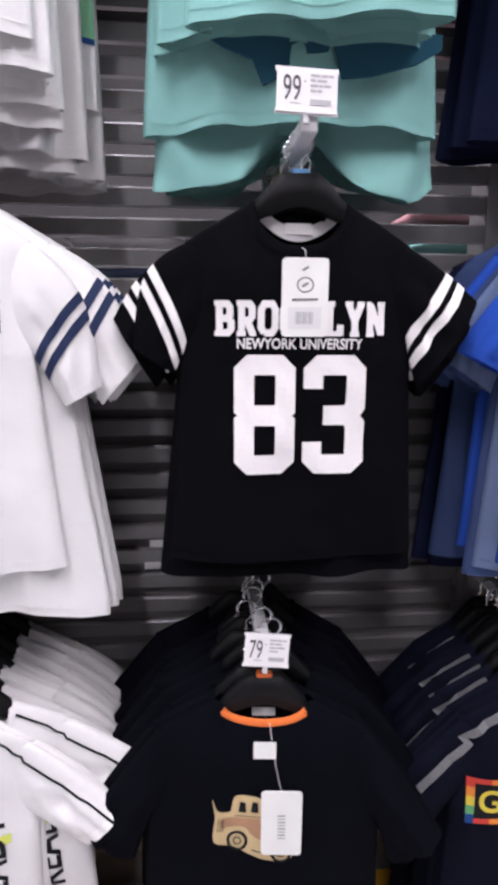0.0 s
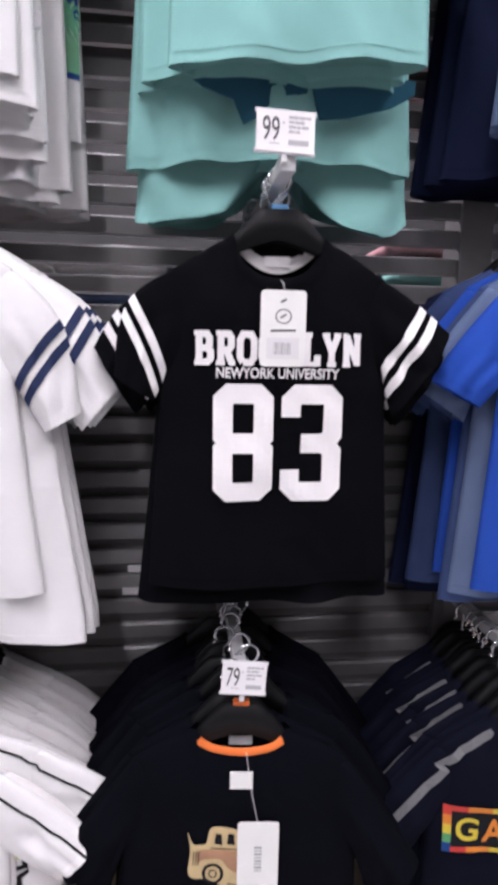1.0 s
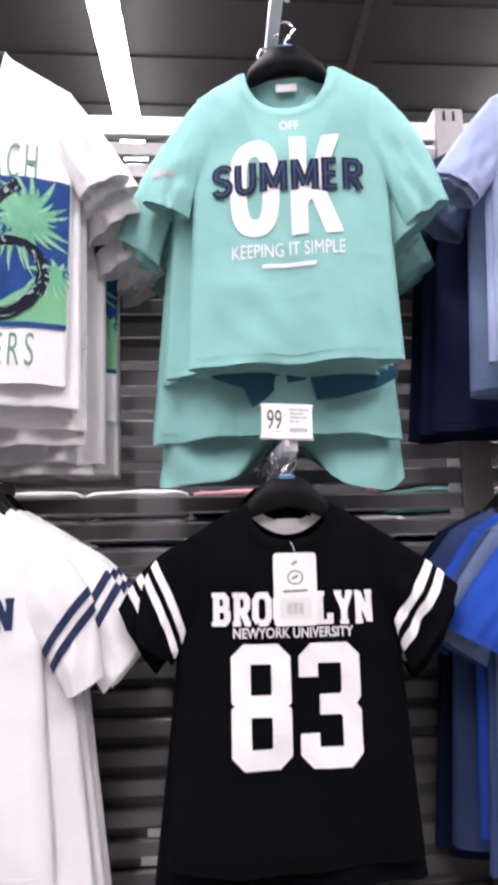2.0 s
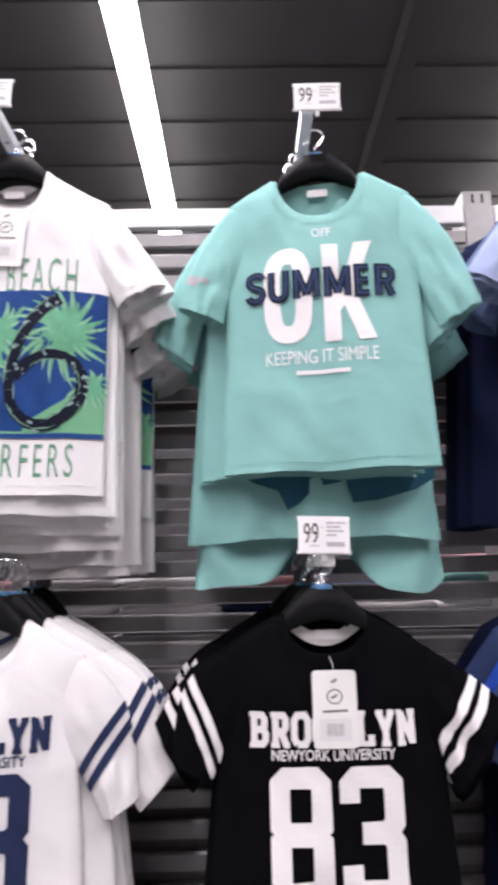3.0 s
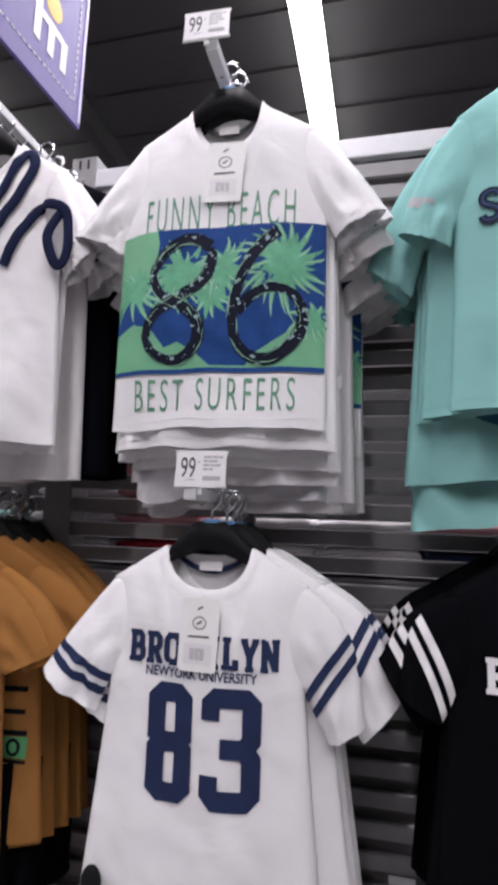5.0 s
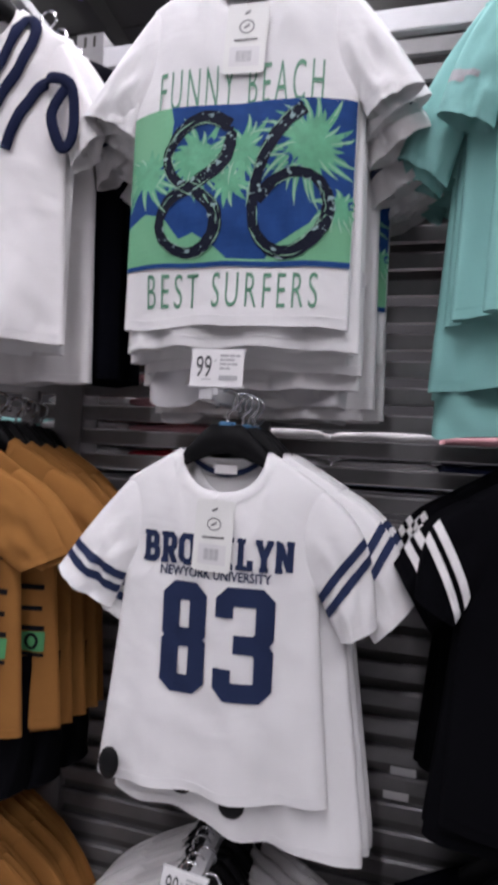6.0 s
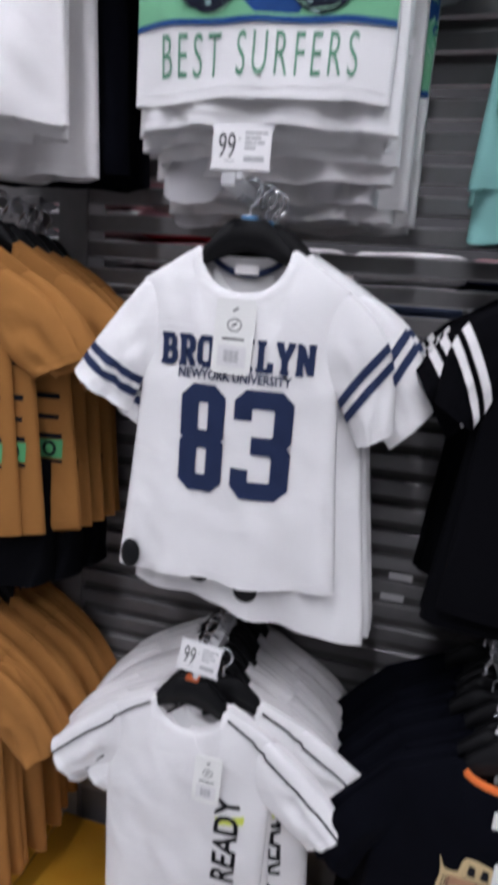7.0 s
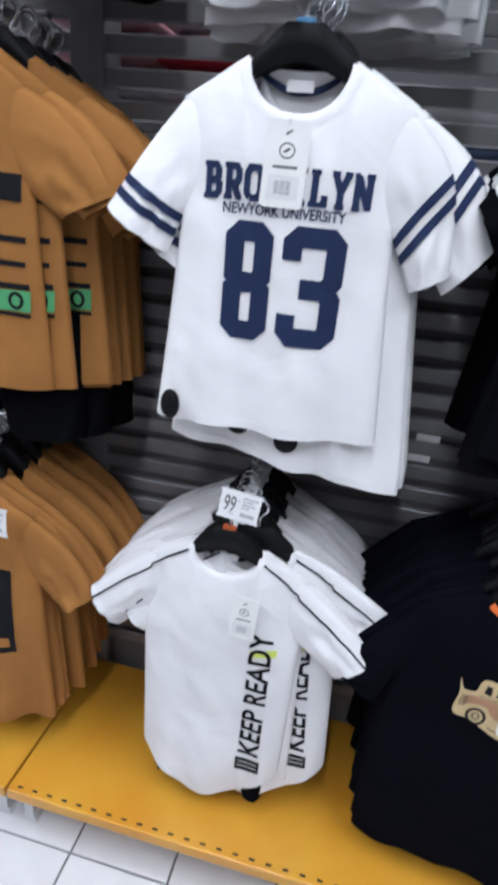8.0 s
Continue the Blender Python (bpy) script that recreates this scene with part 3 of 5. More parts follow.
def make_ticket(x, y, z, digits, tilt=8.0, turn=0.0, roll=0.0, w=0.082, lines=4):
    """A price ticket in its clear holder at the front end of an arm; origin at its lower edge."""
    h = w * 0.70
    ob = thing("price_ticket", "white price ticket with a large " + digits + " in a clear holder", "price ticket", pose(x, y, z, -tilt, roll, turn), group="price tickets")
    bm = bmesh.new()
    box(bm, -w / 2, w / 2, -0.001, 0.001, 0, h)
    part("card", bm, TICKET, ob)
    bm = lettering(digits, w * 0.29, h * 0.58, -w * 0.25, h * 0.54, 0.004)
    for v in bm.verts:
        v.co.y = -0.0016
    part("price", bm, CARD_DARK, ob, "large printed price")
    bm = bmesh.new()
    for k in range(lines):
        left = w * 0.05
        for run in ((0.16, 0.11, 0.08), (0.09, 0.17), (0.13, 0.06, 0.12), (0.10, 0.08))[k]:
            stroke(bm, [(left, h * (0.84 - 0.115 * k)), (left + w * run, h * (0.84 - 0.115 * k))], h * 0.062, lift=0.0016)
            left += w * (run + 0.015)
    stroke(bm, [(w * 0.05, h * 0.24), (w * 0.40, h * 0.24)], h * 0.13, lift=0.0016)
    stroke(bm, [(-w * 0.06, h * 0.70), (-w * 0.02, h * 0.70)], h * 0.05, lift=0.0016)
    stroke(bm, [(-w * 0.28, h * 0.19), (-w * 0.10, h * 0.19)], h * 0.03, lift=0.0016)
    part("small_print", bm, CARD_GREY, ob)
    bm = bmesh.new()
    box(bm, -0.004, 0.004, 0.0015, 0.005, -0.012, h * 0.55, 0.001)
    part("holder_stem", bm, CAPSTEEL, ob)
    bm = bmesh.new()
    box(bm, -w / 2 - 0.002, w / 2 + 0.002, 0.0012, 0.0024, -0.002, 0.004)
    part("holder_rail", bm, CAPSTEEL, ob)
    bm = bmesh.new()
    box(bm, -w / 2 - 0.002, w / 2 + 0.002, 0.0012, 0.0024, h - 0.004, h + 0.002)
    part("holder_rail", bm, CAPSTEEL, ob)
    return ob


def hang_row(front, hanger, x, neck_z, y0, n, gap, seed, others=(), sway=4.0, first_turn=0.0, dx=0.012, first_dx=0.0, dz=0.006, drop=0.0, back_hanger=None):
    """Hang a garment and n more behind it along an arm, each on its own hanger."""
    rnd = random.Random(seed)
    front.matrix_world = pose(x + first_dx, y0, neck_z, 0, 0, first_turn)
    hanger.matrix_world = pose(x + first_dx, y0, neck_z, 0, 0, first_turn)
    row = [front]
    for k in range(n):
        src = others[k % len(others)] if others else front
        m = pose(x + rnd.uniform(-dx, dx), y0 + gap * (k + 1) + rnd.uniform(-0.2, 0.2) * gap, neck_z + rnd.uniform(-dz, dz * 0.3) - drop * (k + 1), rnd.uniform(-1, 1), rnd.uniform(-1.4, 1.4), first_turn * 0.4 + rnd.uniform(-sway, sway))
        row.append(copy_thing(src, m))
        copy_thing(back_hanger or hanger, m)
    return row


# ---------------------------------------------------------------- the setting
WALL_Y = 1.355
FLOOR_TILE = 0.241

bm = bmesh.new()
box(bm, -4.2, 4.2, -3.2, 6.2, -0.12, -0.006)
tagged(part("floor", bm, GROUT), "pale glazed floor tiles with dark joints", "floor", kind="structure")
floor_ob = bpy.data.objects["floor"]

bm = bmesh.new()
box(bm, -4.2, 4.2, -3.2, 6.2, 4.40, 4.5)
for k in range(24):
    yy = -3.1 + 0.39 * k
    box(bm, -4.2, 4.2, yy, yy + 0.16, 4.382, 4.402)
for xx in (-2.2, 0.75, 3.2):
    box(bm, xx - 0.05, xx + 0.05, -3.2, 6.2, 4.22, 4.36)
tagged(part("ceiling", bm, CEIL), "dark ribbed steel ceiling deck with beams", "ceiling", kind="structure")

for nm, a in (("wall_north", (-4.2, 4.2, 6.2, 6.35)), ("wall_south", (-4.2, 4.2, -3.35, -3.2)), ("wall_west", (-4.35, -4.2, -3.35, 6.35)), ("wall_east", (4.2, 4.35, -3.35, 6.35))):
    bm = bmesh.new()
    box(bm, a[0], a[1], a[2], a[3], -0.1, 4.5)
    tagged(part(nm, bm, PAINT if nm == "wall_south" else CEIL), "plain painted store wall", "wall", kind="structure")

# unseen wall added behind the camera: cuts low light and floor bounce on lower tiers
bm = bmesh.new()
box(bm, -4.2, 4.2, -1.36, -1.28, -0.02, 2.30)
tagged(part("wall_light_block", bm, BACKBOARD), "unseen dark wall added across the aisle to block low light", "wall", kind="structure")

# strip lights under the ceiling; the two outer rows are assumed, out of view
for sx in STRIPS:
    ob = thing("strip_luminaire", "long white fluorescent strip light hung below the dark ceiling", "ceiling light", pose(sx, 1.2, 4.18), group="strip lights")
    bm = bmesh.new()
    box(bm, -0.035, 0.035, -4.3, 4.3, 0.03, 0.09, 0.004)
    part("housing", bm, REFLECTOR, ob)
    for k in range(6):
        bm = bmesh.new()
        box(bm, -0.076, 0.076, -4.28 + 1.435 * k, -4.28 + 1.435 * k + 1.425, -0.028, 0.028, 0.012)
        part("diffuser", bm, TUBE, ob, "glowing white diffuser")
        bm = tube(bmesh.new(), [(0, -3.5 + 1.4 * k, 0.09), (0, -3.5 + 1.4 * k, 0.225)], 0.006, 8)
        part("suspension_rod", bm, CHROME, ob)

# the slatted steel wall: bays between slotted uprights
UPRIGHTS = (-2.525, -1.03, 0.465, 1.96)
slat_wall = thing("slatted_wall", "grey steel slatted display wall with slotted uprights", "display wall", kind="structure")
for ux in UPRIGHTS:
    bm = bmesh.new()
    box(bm, ux - 0.036, ux + 0.036, WALL_Y - 0.010, WALL_Y + 0.07, 0.0, 2.605, 0.003)
    up = part("upright", bm, STEEL, slat_wall, "grey slotted steel upright")
    bm = bmesh.new()
    for k in range(1):
        for s in (-1, 1):
            box(bm, ux + s * 0.012 - 0.003, ux + s * 0.012 + 0.003, WALL_Y - 0.0115, WALL_Y - 0.0095, 2.572 + 0.05 * k, 2.596 + 0.05 * k)
    tagged(part("upright_slots", bm, SLOT, up), kind="stuff")
for x0, x1 in zip(UPRIGHTS, UPRIGHTS[1:]):
    bm = bmesh.new()
    box(bm, x0 + 0.038, x1 - 0.038, WALL_Y - 0.012, WALL_Y + 0.009, 2.515, 2.565, 0.004)
    box(bm, x0 + 0.038, x1 - 0.038, WALL_Y - 0.004, WALL_Y + 0.05, 2.559, 2.567)
    part("cap_rail", bm, CAPSTEEL, slat_wall, "pale folded steel cap rail")
    # added sheet, not a known part: sets how dark the lower gaps look
    bm = bmesh.new()
    box(bm, x0 + 0.03, x1 - 0.03, WALL_Y + 0.013, WALL_Y + 0.023, 0.0, 1.50)
    part("gap_board", bm, BACKBOARD, slat_wall, "added dark board that sets the tone of the lower gaps")
    # added sheet: stops lamp glints through the upper gaps and keeps them dark
    bm = bmesh.new()
    box(bm, x0 + 0.03, x1 - 0.03, WALL_Y + 0.06, WALL_Y + 0.07, 2.0, 2.50)
    part("gap_board", bm, BACKBOARD, slat_wall, "added dark board that blocks lamp glints behind the upper slats")

# ---------------------------------------------------------------- yellow base shelves
SHELF_Y = 0.902
for x0, x1 in zip(UPRIGHTS, UPRIGHTS[1:]):
    ob = thing("base_shelf", "yellow enamelled steel base shelf with a slotted front edge", "shelf", pose(x0, 0, 0), group="base shelves")
    w = x1 - x0
    bm = bmesh.new()
    box(bm, 0.003, w - 0.003, SHELF_Y, WALL_Y - 0.015, 0.112, 0.142, 0.004)
    part("shelf_panel", bm, SHELF, ob)
    bm = bmesh.new()
    for k in range(int((w - 0.05) / 0.037)):
        box(bm, 0.024 + 0.037 * k, 0.037 + 0.037 * k, SHELF_Y + 0.012, SHELF_Y + 0.0175, 0.1415, 0.1424)
    tagged(part("edge_slots", bm, SLOT, ob, "row of small punched slots"), kind="stuff")
    for fx in (0.035, w - 0.035):
        bm = bmesh.new()
        box(bm, fx - 0.012, fx + 0.012, SHELF_Y + 0.03, WALL_Y - 0.02, 0.02, 0.112, 0.003)
        box(bm, fx - 0.018, fx + 0.018, SHELF_Y + 0.03, SHELF_Y + 0.07, 0.0, 0.022, 0.003)
        part("foot", bm, CAPSTEEL, ob, "pale steel foot bracket")

# ---------------------------------------------------------------- arms and tickets
TOP_Z, MID_Z, LOW_Z = 2.512, 1.717, 0.940
COLS = {"brown": -1.13, "white": -0.562, "black": 0.0, "blue": 0.545}
for cx in COLS.values():
    for az in (TOP_Z, MID_Z):
        make_arm(-1.05 if (cx < -1 and az > 2) else cx, az)
for cx, az in ((-1.165, 0.925), (-0.562, 0.922), (-0.045, 0.953), (0.47, 0.930)):
    make_arm(cx, az, 1.004)
make_ticket(0.016, 0.955, 2.494, "99", 4, -2, 1)
make_ticket(-0.569, 0.955, 2.510, "99", 4, 2, 0)
make_ticket(-0.006, 0.962, 1.722, "99", 8, 0, 2, 0.078)
make_ticket(-0.546, 0.968, 1.722, "99", 6, 4, 0)
make_ticket(-0.046, 0.985, 0.934, "79", 12, 0, 6, 0.070)
make_ticket(-0.563, 0.980, 0.925, "99", 12, 0, 6, 0.072)
make_ticket(-1.135, 0.962, 1.722, "99", 6, 0, 0)
make_ticket(-1.056, 0.962, 0.792, "99", 4, 0, 0)

HANGER = make_hanger(BLUECLIP)
HANGER_PLAIN = make_hanger(None)
HANGER_ORANGE = make_hanger(ORANGECLIP)


def hanger_copy(kind="blue"):
    return copy_thing({"blue": HANGER, "plain": HANGER_PLAIN, "orange": HANGER_ORANGE}[kind], pose(0, 0, 0))


# ---------------------------------------------------------------- white column
college = dict(stripes=((0.026, 0.039), (0.048, 0.061)), group="college shirts")
cut_w = Tee(seed=2.3, slope=0.058, chest=0.161, cuff_out=(0.252, 0.262), cuff_in=(0.198, 0.292), left_out=(0.282, 0.215), left_in=(0.182, 0.275), pleat=0.0022, arch=(0.003, 0.028))
SLANT_WHITE = (1, (((0.078, 0.040), (0.092, 0.053)), ((0.103, 0.064), (0.117, 0.077))))
white83 = make_tee(cut_w, WHITE, "white jersey T-shirt with navy college print and sleeve stripes", stripe_mat=INK_NAVY, slanted=SLANT_WHITE, **college)
college_prints(cut_w, white83, INK_NAVY, -0.046, 0.074)
neck_tape(cut_w, white83, INK_NAVY, 0.005, "navy tape inside the back neck")
swing_tag(cut_w, white83, -0.003, -0.137, 0.062, 0.112, 2)
cut_w2 = Tee(seed=4.7, length=0.612, hem_tilt=0.036, hem=0.212, slope=0.058, cuff_out=(0.286, 0.225), cuff_in=(0.222, 0.298), left_out=(0.268, 0.24), left_in=(0.18, 0.30), pleat=0.0045, fold=0.013, arch=(0.003, 0.020))
white_long = make_tee(cut_w2, WHITE, "white jersey T-shirt with navy striped sleeves", stripe_mat=INK_NAVY, slanted=(1, (((0.082, 0.050), (0.096, 0.063)), ((0.107, 0.074), (0.121, 0.087)))), **college)
hang_row(white83, hanger_copy(), -0.543, 1.63, 1.032, 0, 0.056, 11, (), 3, 2)
for k, (src, dx, yy, tilt, turn) in enumerate(((white_long, 0.018, 1.066, -1.5, 2), (white_long, 0.024, 1.088, -1.9, 4), (white_long, 0.027, 1.112, -1.9, 4), (white83, 0.008, 1.140, -1.0, 4), (white_long, 0.004, 1.168, -0.8, 3), (white_long, -0.006, 1.205, 0.3, -3), (white_long, 0.0, 1.245, -0.3, 2))):
    m = pose(-0.543 + dx, yy, 1.628 - 0.001 * k, 0, tilt, turn)
    if k:
        copy_thing(src, m)
    else:
        src.matrix_world = m
    copy_thing(HANGER if k < 3 else HANGER_PLAIN, m)
bm = bmesh.new()
bmesh.ops.create_uvsphere(bm, u_segments=16, v_segments=8, radius=1.0, matrix=Matrix.Translation((-0.158, cut_w.skin(-0.158, -0.515) - 0.012, -0.515)) @ Matrix.Diagonal((0.017, 0.010, 0.026, 1)))
part("security_tag", bm, PLASTIC, white83, "black plastic security tag", smooth=True)
for sx, sz in ((-0.078, -0.540), (0.010, -0.556)):
    bm = bmesh.new()
    bmesh.ops.create_uvsphere(bm, u_segments=16, v_segments=8, radius=1.0, matrix=Matrix.Translation((sx, cut_w2.skin(sx, sz) - 0.010, sz)) @ Matrix.Diagonal((0.021, 0.007, 0.020, 1)))
    part("security_tag", bm, PLASTIC, white_long, "black plastic security tag", smooth=True)

# the palm print shirt on the top arm
cut_86 = Tee(neck=0.066, neck_drop=0.090, chest=0.188, hem=0.188, length=0.605, slope=0.06, armpit=0.24, cuff_out=(0.285, 0.225), cuff_in=(0.200, 0.270), left_out=(0.298, 0.225), left_in=(0.200, 0.260), seed=6.1, fold=0.009)
palm = make_tee(cut_86, WHITE, "white jersey T-shirt with a blue and green palm print", group="palm shirts")
part("headline", cut_86.lay(lettering("FUNNY BEACH", 0.268, 0.068, 0.0, -0.222, -0.004, 1.35), 0.0016), INK_LETTER, palm, "printed thin lettering reading FUNNY BEACH")
part("tagline", cut_86.lay(lettering("BEST SURFERS", 0.280, 0.056, 0.0, -0.548, -0.004, 1.35), 0.0016), INK_LETTER, palm, "printed thin lettering reading BEST SURFERS")
PX, PT, PB = 0.186, -0.226, -0.486


def lay_86(bm, off, step=0.010):
    for v in bm.verts:
        v.co.z -= 0.025
    return cut_86.lay(bm, off, step)


panel = part("print_panel", lay_86(flat(bmesh.new(), [(-PX, PB), (PX, PB), (PX, PT), (-PX, PT)]), 0.0020), INK_GREEN, palm, "green ground of the palm print")


def patch(pts, name, material, off, label=""):
    part(name, lay_86(flat(bmesh.new(), pts), off), material, panel, label)


patch([(-PX, -0.365), (-0.15, -0.335), (-0.11, -0.30), (-0.105, -0.25), (-0.11, PT), (PX, PT), (PX, -0.395), (0.150, -0.400), (0.115, -0.425), (0.065, -0.455), (0.055, -0.474), (-0.005, -0.474), (-0.03, -0.452), (-0.065, -0.430), (-0.088, -0.440), (-0.115, -0.405), (-0.150, -0.395), (-PX, -0.412)], "sky_patch", INK_BLUE, 0.0024, "blue printed area")
patch([(-PX, PB), (PX, PB), (PX, PB + 0.009), (-PX, PB + 0.007)], "sky_patch", INK_BLUE, 0.0025, "blue printed area")
rnd = random.Random(5)
for cx, cz, r, k in ((-0.062, -0.310, 0.052, 22), (0.010, -0.300, 0.046, 20), (0.118, -0.300, 0.066, 24), (-0.150, -0.330, 0.050, 14), (0.165, -0.395, 0.030, 12), (-0.005, -0.352, 0.030, 12)):
    leaves, tips = bmesh.new(), bmesh.new()
    for i in range(k):
        a = 2 * math.pi * (i + rnd.uniform(-0.3, 0.3)) / k
        ln = r * rnd.uniform(0.75, 1.5)
        for bm, fs, ws, up in ((leaves, (0.0, 0.3, 0.6, 0.85, 1.0), (0.010, 0.013, 0.010, 0.005, 0.0010), 0.0), (tips, (0.45, 0.68, 0.88, 1.04), (0.0010, 0.0030, 0.0028, 0.0008), 0.0004)):
            if bm is tips and rnd.random() < 0.35:
                continue
            pts = [(cx + ln * f * math.cos(a + 0.22 * f * f), cz + ln * f * math.sin(a + 0.22 * f * f) - 0.008 * f * f) for f in fs]
            pts = [(min(PX - 0.002, max(-PX + 0.002, x + 1e-5 * q)), min(PT - 0.002, max(PB + 0.010, zz + 1e-5 * q))) for q, (x, zz) in enumerate(pts)]
            stroke(bm, pts, list(ws), lift=0.00004 * (i % 3) + up)
    crown = part("palm_frond", lay_86(leaves, 0.0028, 0), INK_LEAF, panel, "green printed palm crown")
    tagged(part("palm_highlight", lay_86(tips, 0.0029, 0), INK_MINT, panel, "mint printed leaf edges"), kind="stuff")
eight = smooth_line([(-0.010, -0.262), (-0.045, -0.246), (-0.085, -0.262), (-0.112, -0.305), (-0.098, -0.345), (-0.062, -0.365), (-0.030, -0.395), (-0.030, -0.435), (-0.062, -0.462), (-0.104, -0.452), (-0.122, -0.418), (-0.105, -0.378), (-0.062, -0.352), (-0.020, -0.320), (-0.008, -0.285), (-0.0095, -0.264)], 5)
six = smooth_line([(0.108, -0.240), (0.080, -0.262), (0.050, -0.310), (0.034, -0.370), (0.036, -0.425), (0.062, -0.458), (0.100, -0.462), (0.138, -0.430), (0.150, -0.388), (0.132, -0.352), (0.095, -0.342), (0.060, -0.358), (0.040, -0.385)], 5)
for nm, line in (("digit_eight", eight), ("digit_six", six)):
    bm = bmesh.new()
    k = len(line)
    stroke(bm, line, [0.0195 + 0.0035 * math.sin(i * 0.21 + 1) + 0.0012 * math.sin(i * 2.3) - (0.007 if i > k - 4 else 0) for i in range(k)])
    brush = part(nm, lay_86(bm, 0.0036, 0), INK_WORN, palm, "rough brush digit in cracked black")
    for i in range(2, k - 9, 3):
        if rnd.random() < 0.8:
            off = rnd.choice((-1, 1)) * rnd.uniform(0.0066, 0.0098) if rnd.random() < 0.7 else rnd.uniform(-0.006, 0.006)
            seg = []
            for q in range(rnd.randint(3, 7)):
                along = np.array(line[i + q + 1]) - np.array(line[i + q])
                along = along / np.linalg.norm(along)
                seg.append(np.array(line[i + q]) + np.array((-along[1], along[0])) * (off + rnd.uniform(-0.0012, 0.0012)))
            bm = stroke(bmesh.new(), seg, [0.0005] + [rnd.uniform(0.0007, 0.0019) for q in seg[2:]] + [0.0005])
            part("crack", lay_86(bm, 0.0042, 0), INK_MINT, brush)
neck_tape(cut_86, palm, CARD_DARK, 0.006, "dark tape inside the back neck")
swing_tag(cut_86, palm, 0.008, -0.150, 0.068, 0.112, 3)
cut_pl = Tee(neck=0.07, chest=0.185, hem=0.195, length=0.63, seed=8.2, fold=0.010, pleat=0.006)
plain_w = make_tee(cut_pl, WHITE, "plain white jersey T-shirt seen behind the palm shirt", group="plain shirts")
plain_w.matrix_world = pose(-0.545, 1.068, 2.418, 0, 0, 3)
copy_thing(HANGER, pose(-0.545, 1.068, 2.418, 0, 0, 3))
cut_gr = Tee(neck=0.07, chest=0.19, hem=0.20, length=0.68, seed=9.9, fold=0.012, pleat=0.007, cuff_out=(0.30, 0.25), cuff_in=(0.20, 0.31))
plain_g = make_tee(cut_gr, OFFWHITE, "pale grey jersey T-shirt with a dark sleeve stripe", stripes=((0.045, 0.06),), stripe_mat=INK_NAVY, group="plain shirts")
plain_g.matrix_world = pose(-0.54, 1.12, 2.416, 0, 0, -3)
copy_thing(HANGER, pose(-0.54, 1.12, 2.416, 0, 0, -3))
hang_row(palm, hanger_copy(), -0.545, 2.427, 1.03, 0, 0.03, 21, (), 3, 1)
for k, (src, yy, dx, dzz, rot) in enumerate(((plain_w, 1.048, 0.012, 0.0, 2), (plain_w, 1.084, -0.008, -0.10, -1), (plain_w, 1.100, 0.015, -0.20, -2), (plain_w, 1.137, 0.0, -0.13, 1), (plain_g, 1.153, 0.03, -0.2, 4), (plain_g, 1.172, 0.01, -0.33, -2), (palm, 1.20, 0.052, -0.1, 5), (plain_g, 1.222, 0.045, -0.3, 2), (plain_g, 1.245, 0.03, -0.33, -4), (plain_w, 1.268, 0.02, -0.2, 2), (plain_g, 1.29, 0.035, -0.3, 3), (plain_w, 1.31, -0.01, -0.12, 2))):
    m = pose(-0.545 + dx, yy, 2.420 + dzz * 0.15, 0, 0, rot)
    copy_thing(src, m)
    copy_thing(HANGER, m)

# the lowest white shirts with curved hems
cut_k = Tee(neck=0.066, neck_drop=0.062, shoulder=0.16, slope=0.05, armpit=0.195, chest=0.164, hem=0.158, length=0.645, hem_curve=0.085, cuff_out=(0.308, 0.170), cuff_in=(0.235, 0.238), left_out=(0.286, 0.170), left_in=(0.230, 0.238), seed=12.4, fold=0.011, pleat=0.003)
keep = make_tee(cut_k, WHITE, "white jersey T-shirt with curved hem, black piping and vertical lettering", group="piped shirts", rib_width=0.012)
neck_tape(cut_k, keep, INK_BLACK, 0.005, "black tape inside the back neck")


def upright_word(body, w, h, x, z, bold):
    bm = lettering(body, w, h, 0, 0, bold)
    for v in bm.verts:
        v.co = Vector((x - v.co.z, 0, z + v.co.x))
    return bm


part("side_lettering", cut_k.lay(upright_word("KEEP READY", 0.335, 0.046, 0.090, -0.335, 0.02)), INK_BLACK, keep, "printed vertical lettering reading KEEP READY")
part("print_block", cut_k.lay(flat(bmesh.new(), [(0.064, -0.552), (0.118, -0.552), (0.118, -0.515), (0.064, -0.515)])), INK_BLACK, keep, "dark printed block")
bm = bmesh.new()
for k in range(2):
    stroke(bm, [(0.069, -0.526 - 0.012 * k), (0.113, -0.526 - 0.012 * k)], 0.004)
part("block_lines", cut_k.lay(bm, 0.003), CARD_GREY, keep)
part("highlight", cut_k.lay(flat(bmesh.new(), [(0.069, -0.232), (0.122, -0.222), (0.122, -0.205), (0.069, -0.215)]), 0.0015), INK_LIME, keep, "lime printed mark")
for side in (-1, 1):
    bm = bmesh.new()
    pts = []
    for f in range(8):
        x = side * (0.075 + (0.158 - 0.075) * f / 7)
        z = cut_k.top(x, True) - 0.016 - 0.012 * f / 7
        pts.append((x, cut_k.skin(x, z) - (0.0035 if f < 5 else 0.010), z))
    pts = pts[:-1] + [tuple(cut_k.sleeve_at(side, a / 10, 0.20, True, 0.0040)) for a in range(0, 11)]
    tube(bm, pts, 0.0019, 6)
    part("piping", bm, INK_BLACK, keep, "thin black shoulder piping", smooth=True)
swing_tag(cut_k, keep, 0.050, -0.135, 0.052, 0.098, 2)
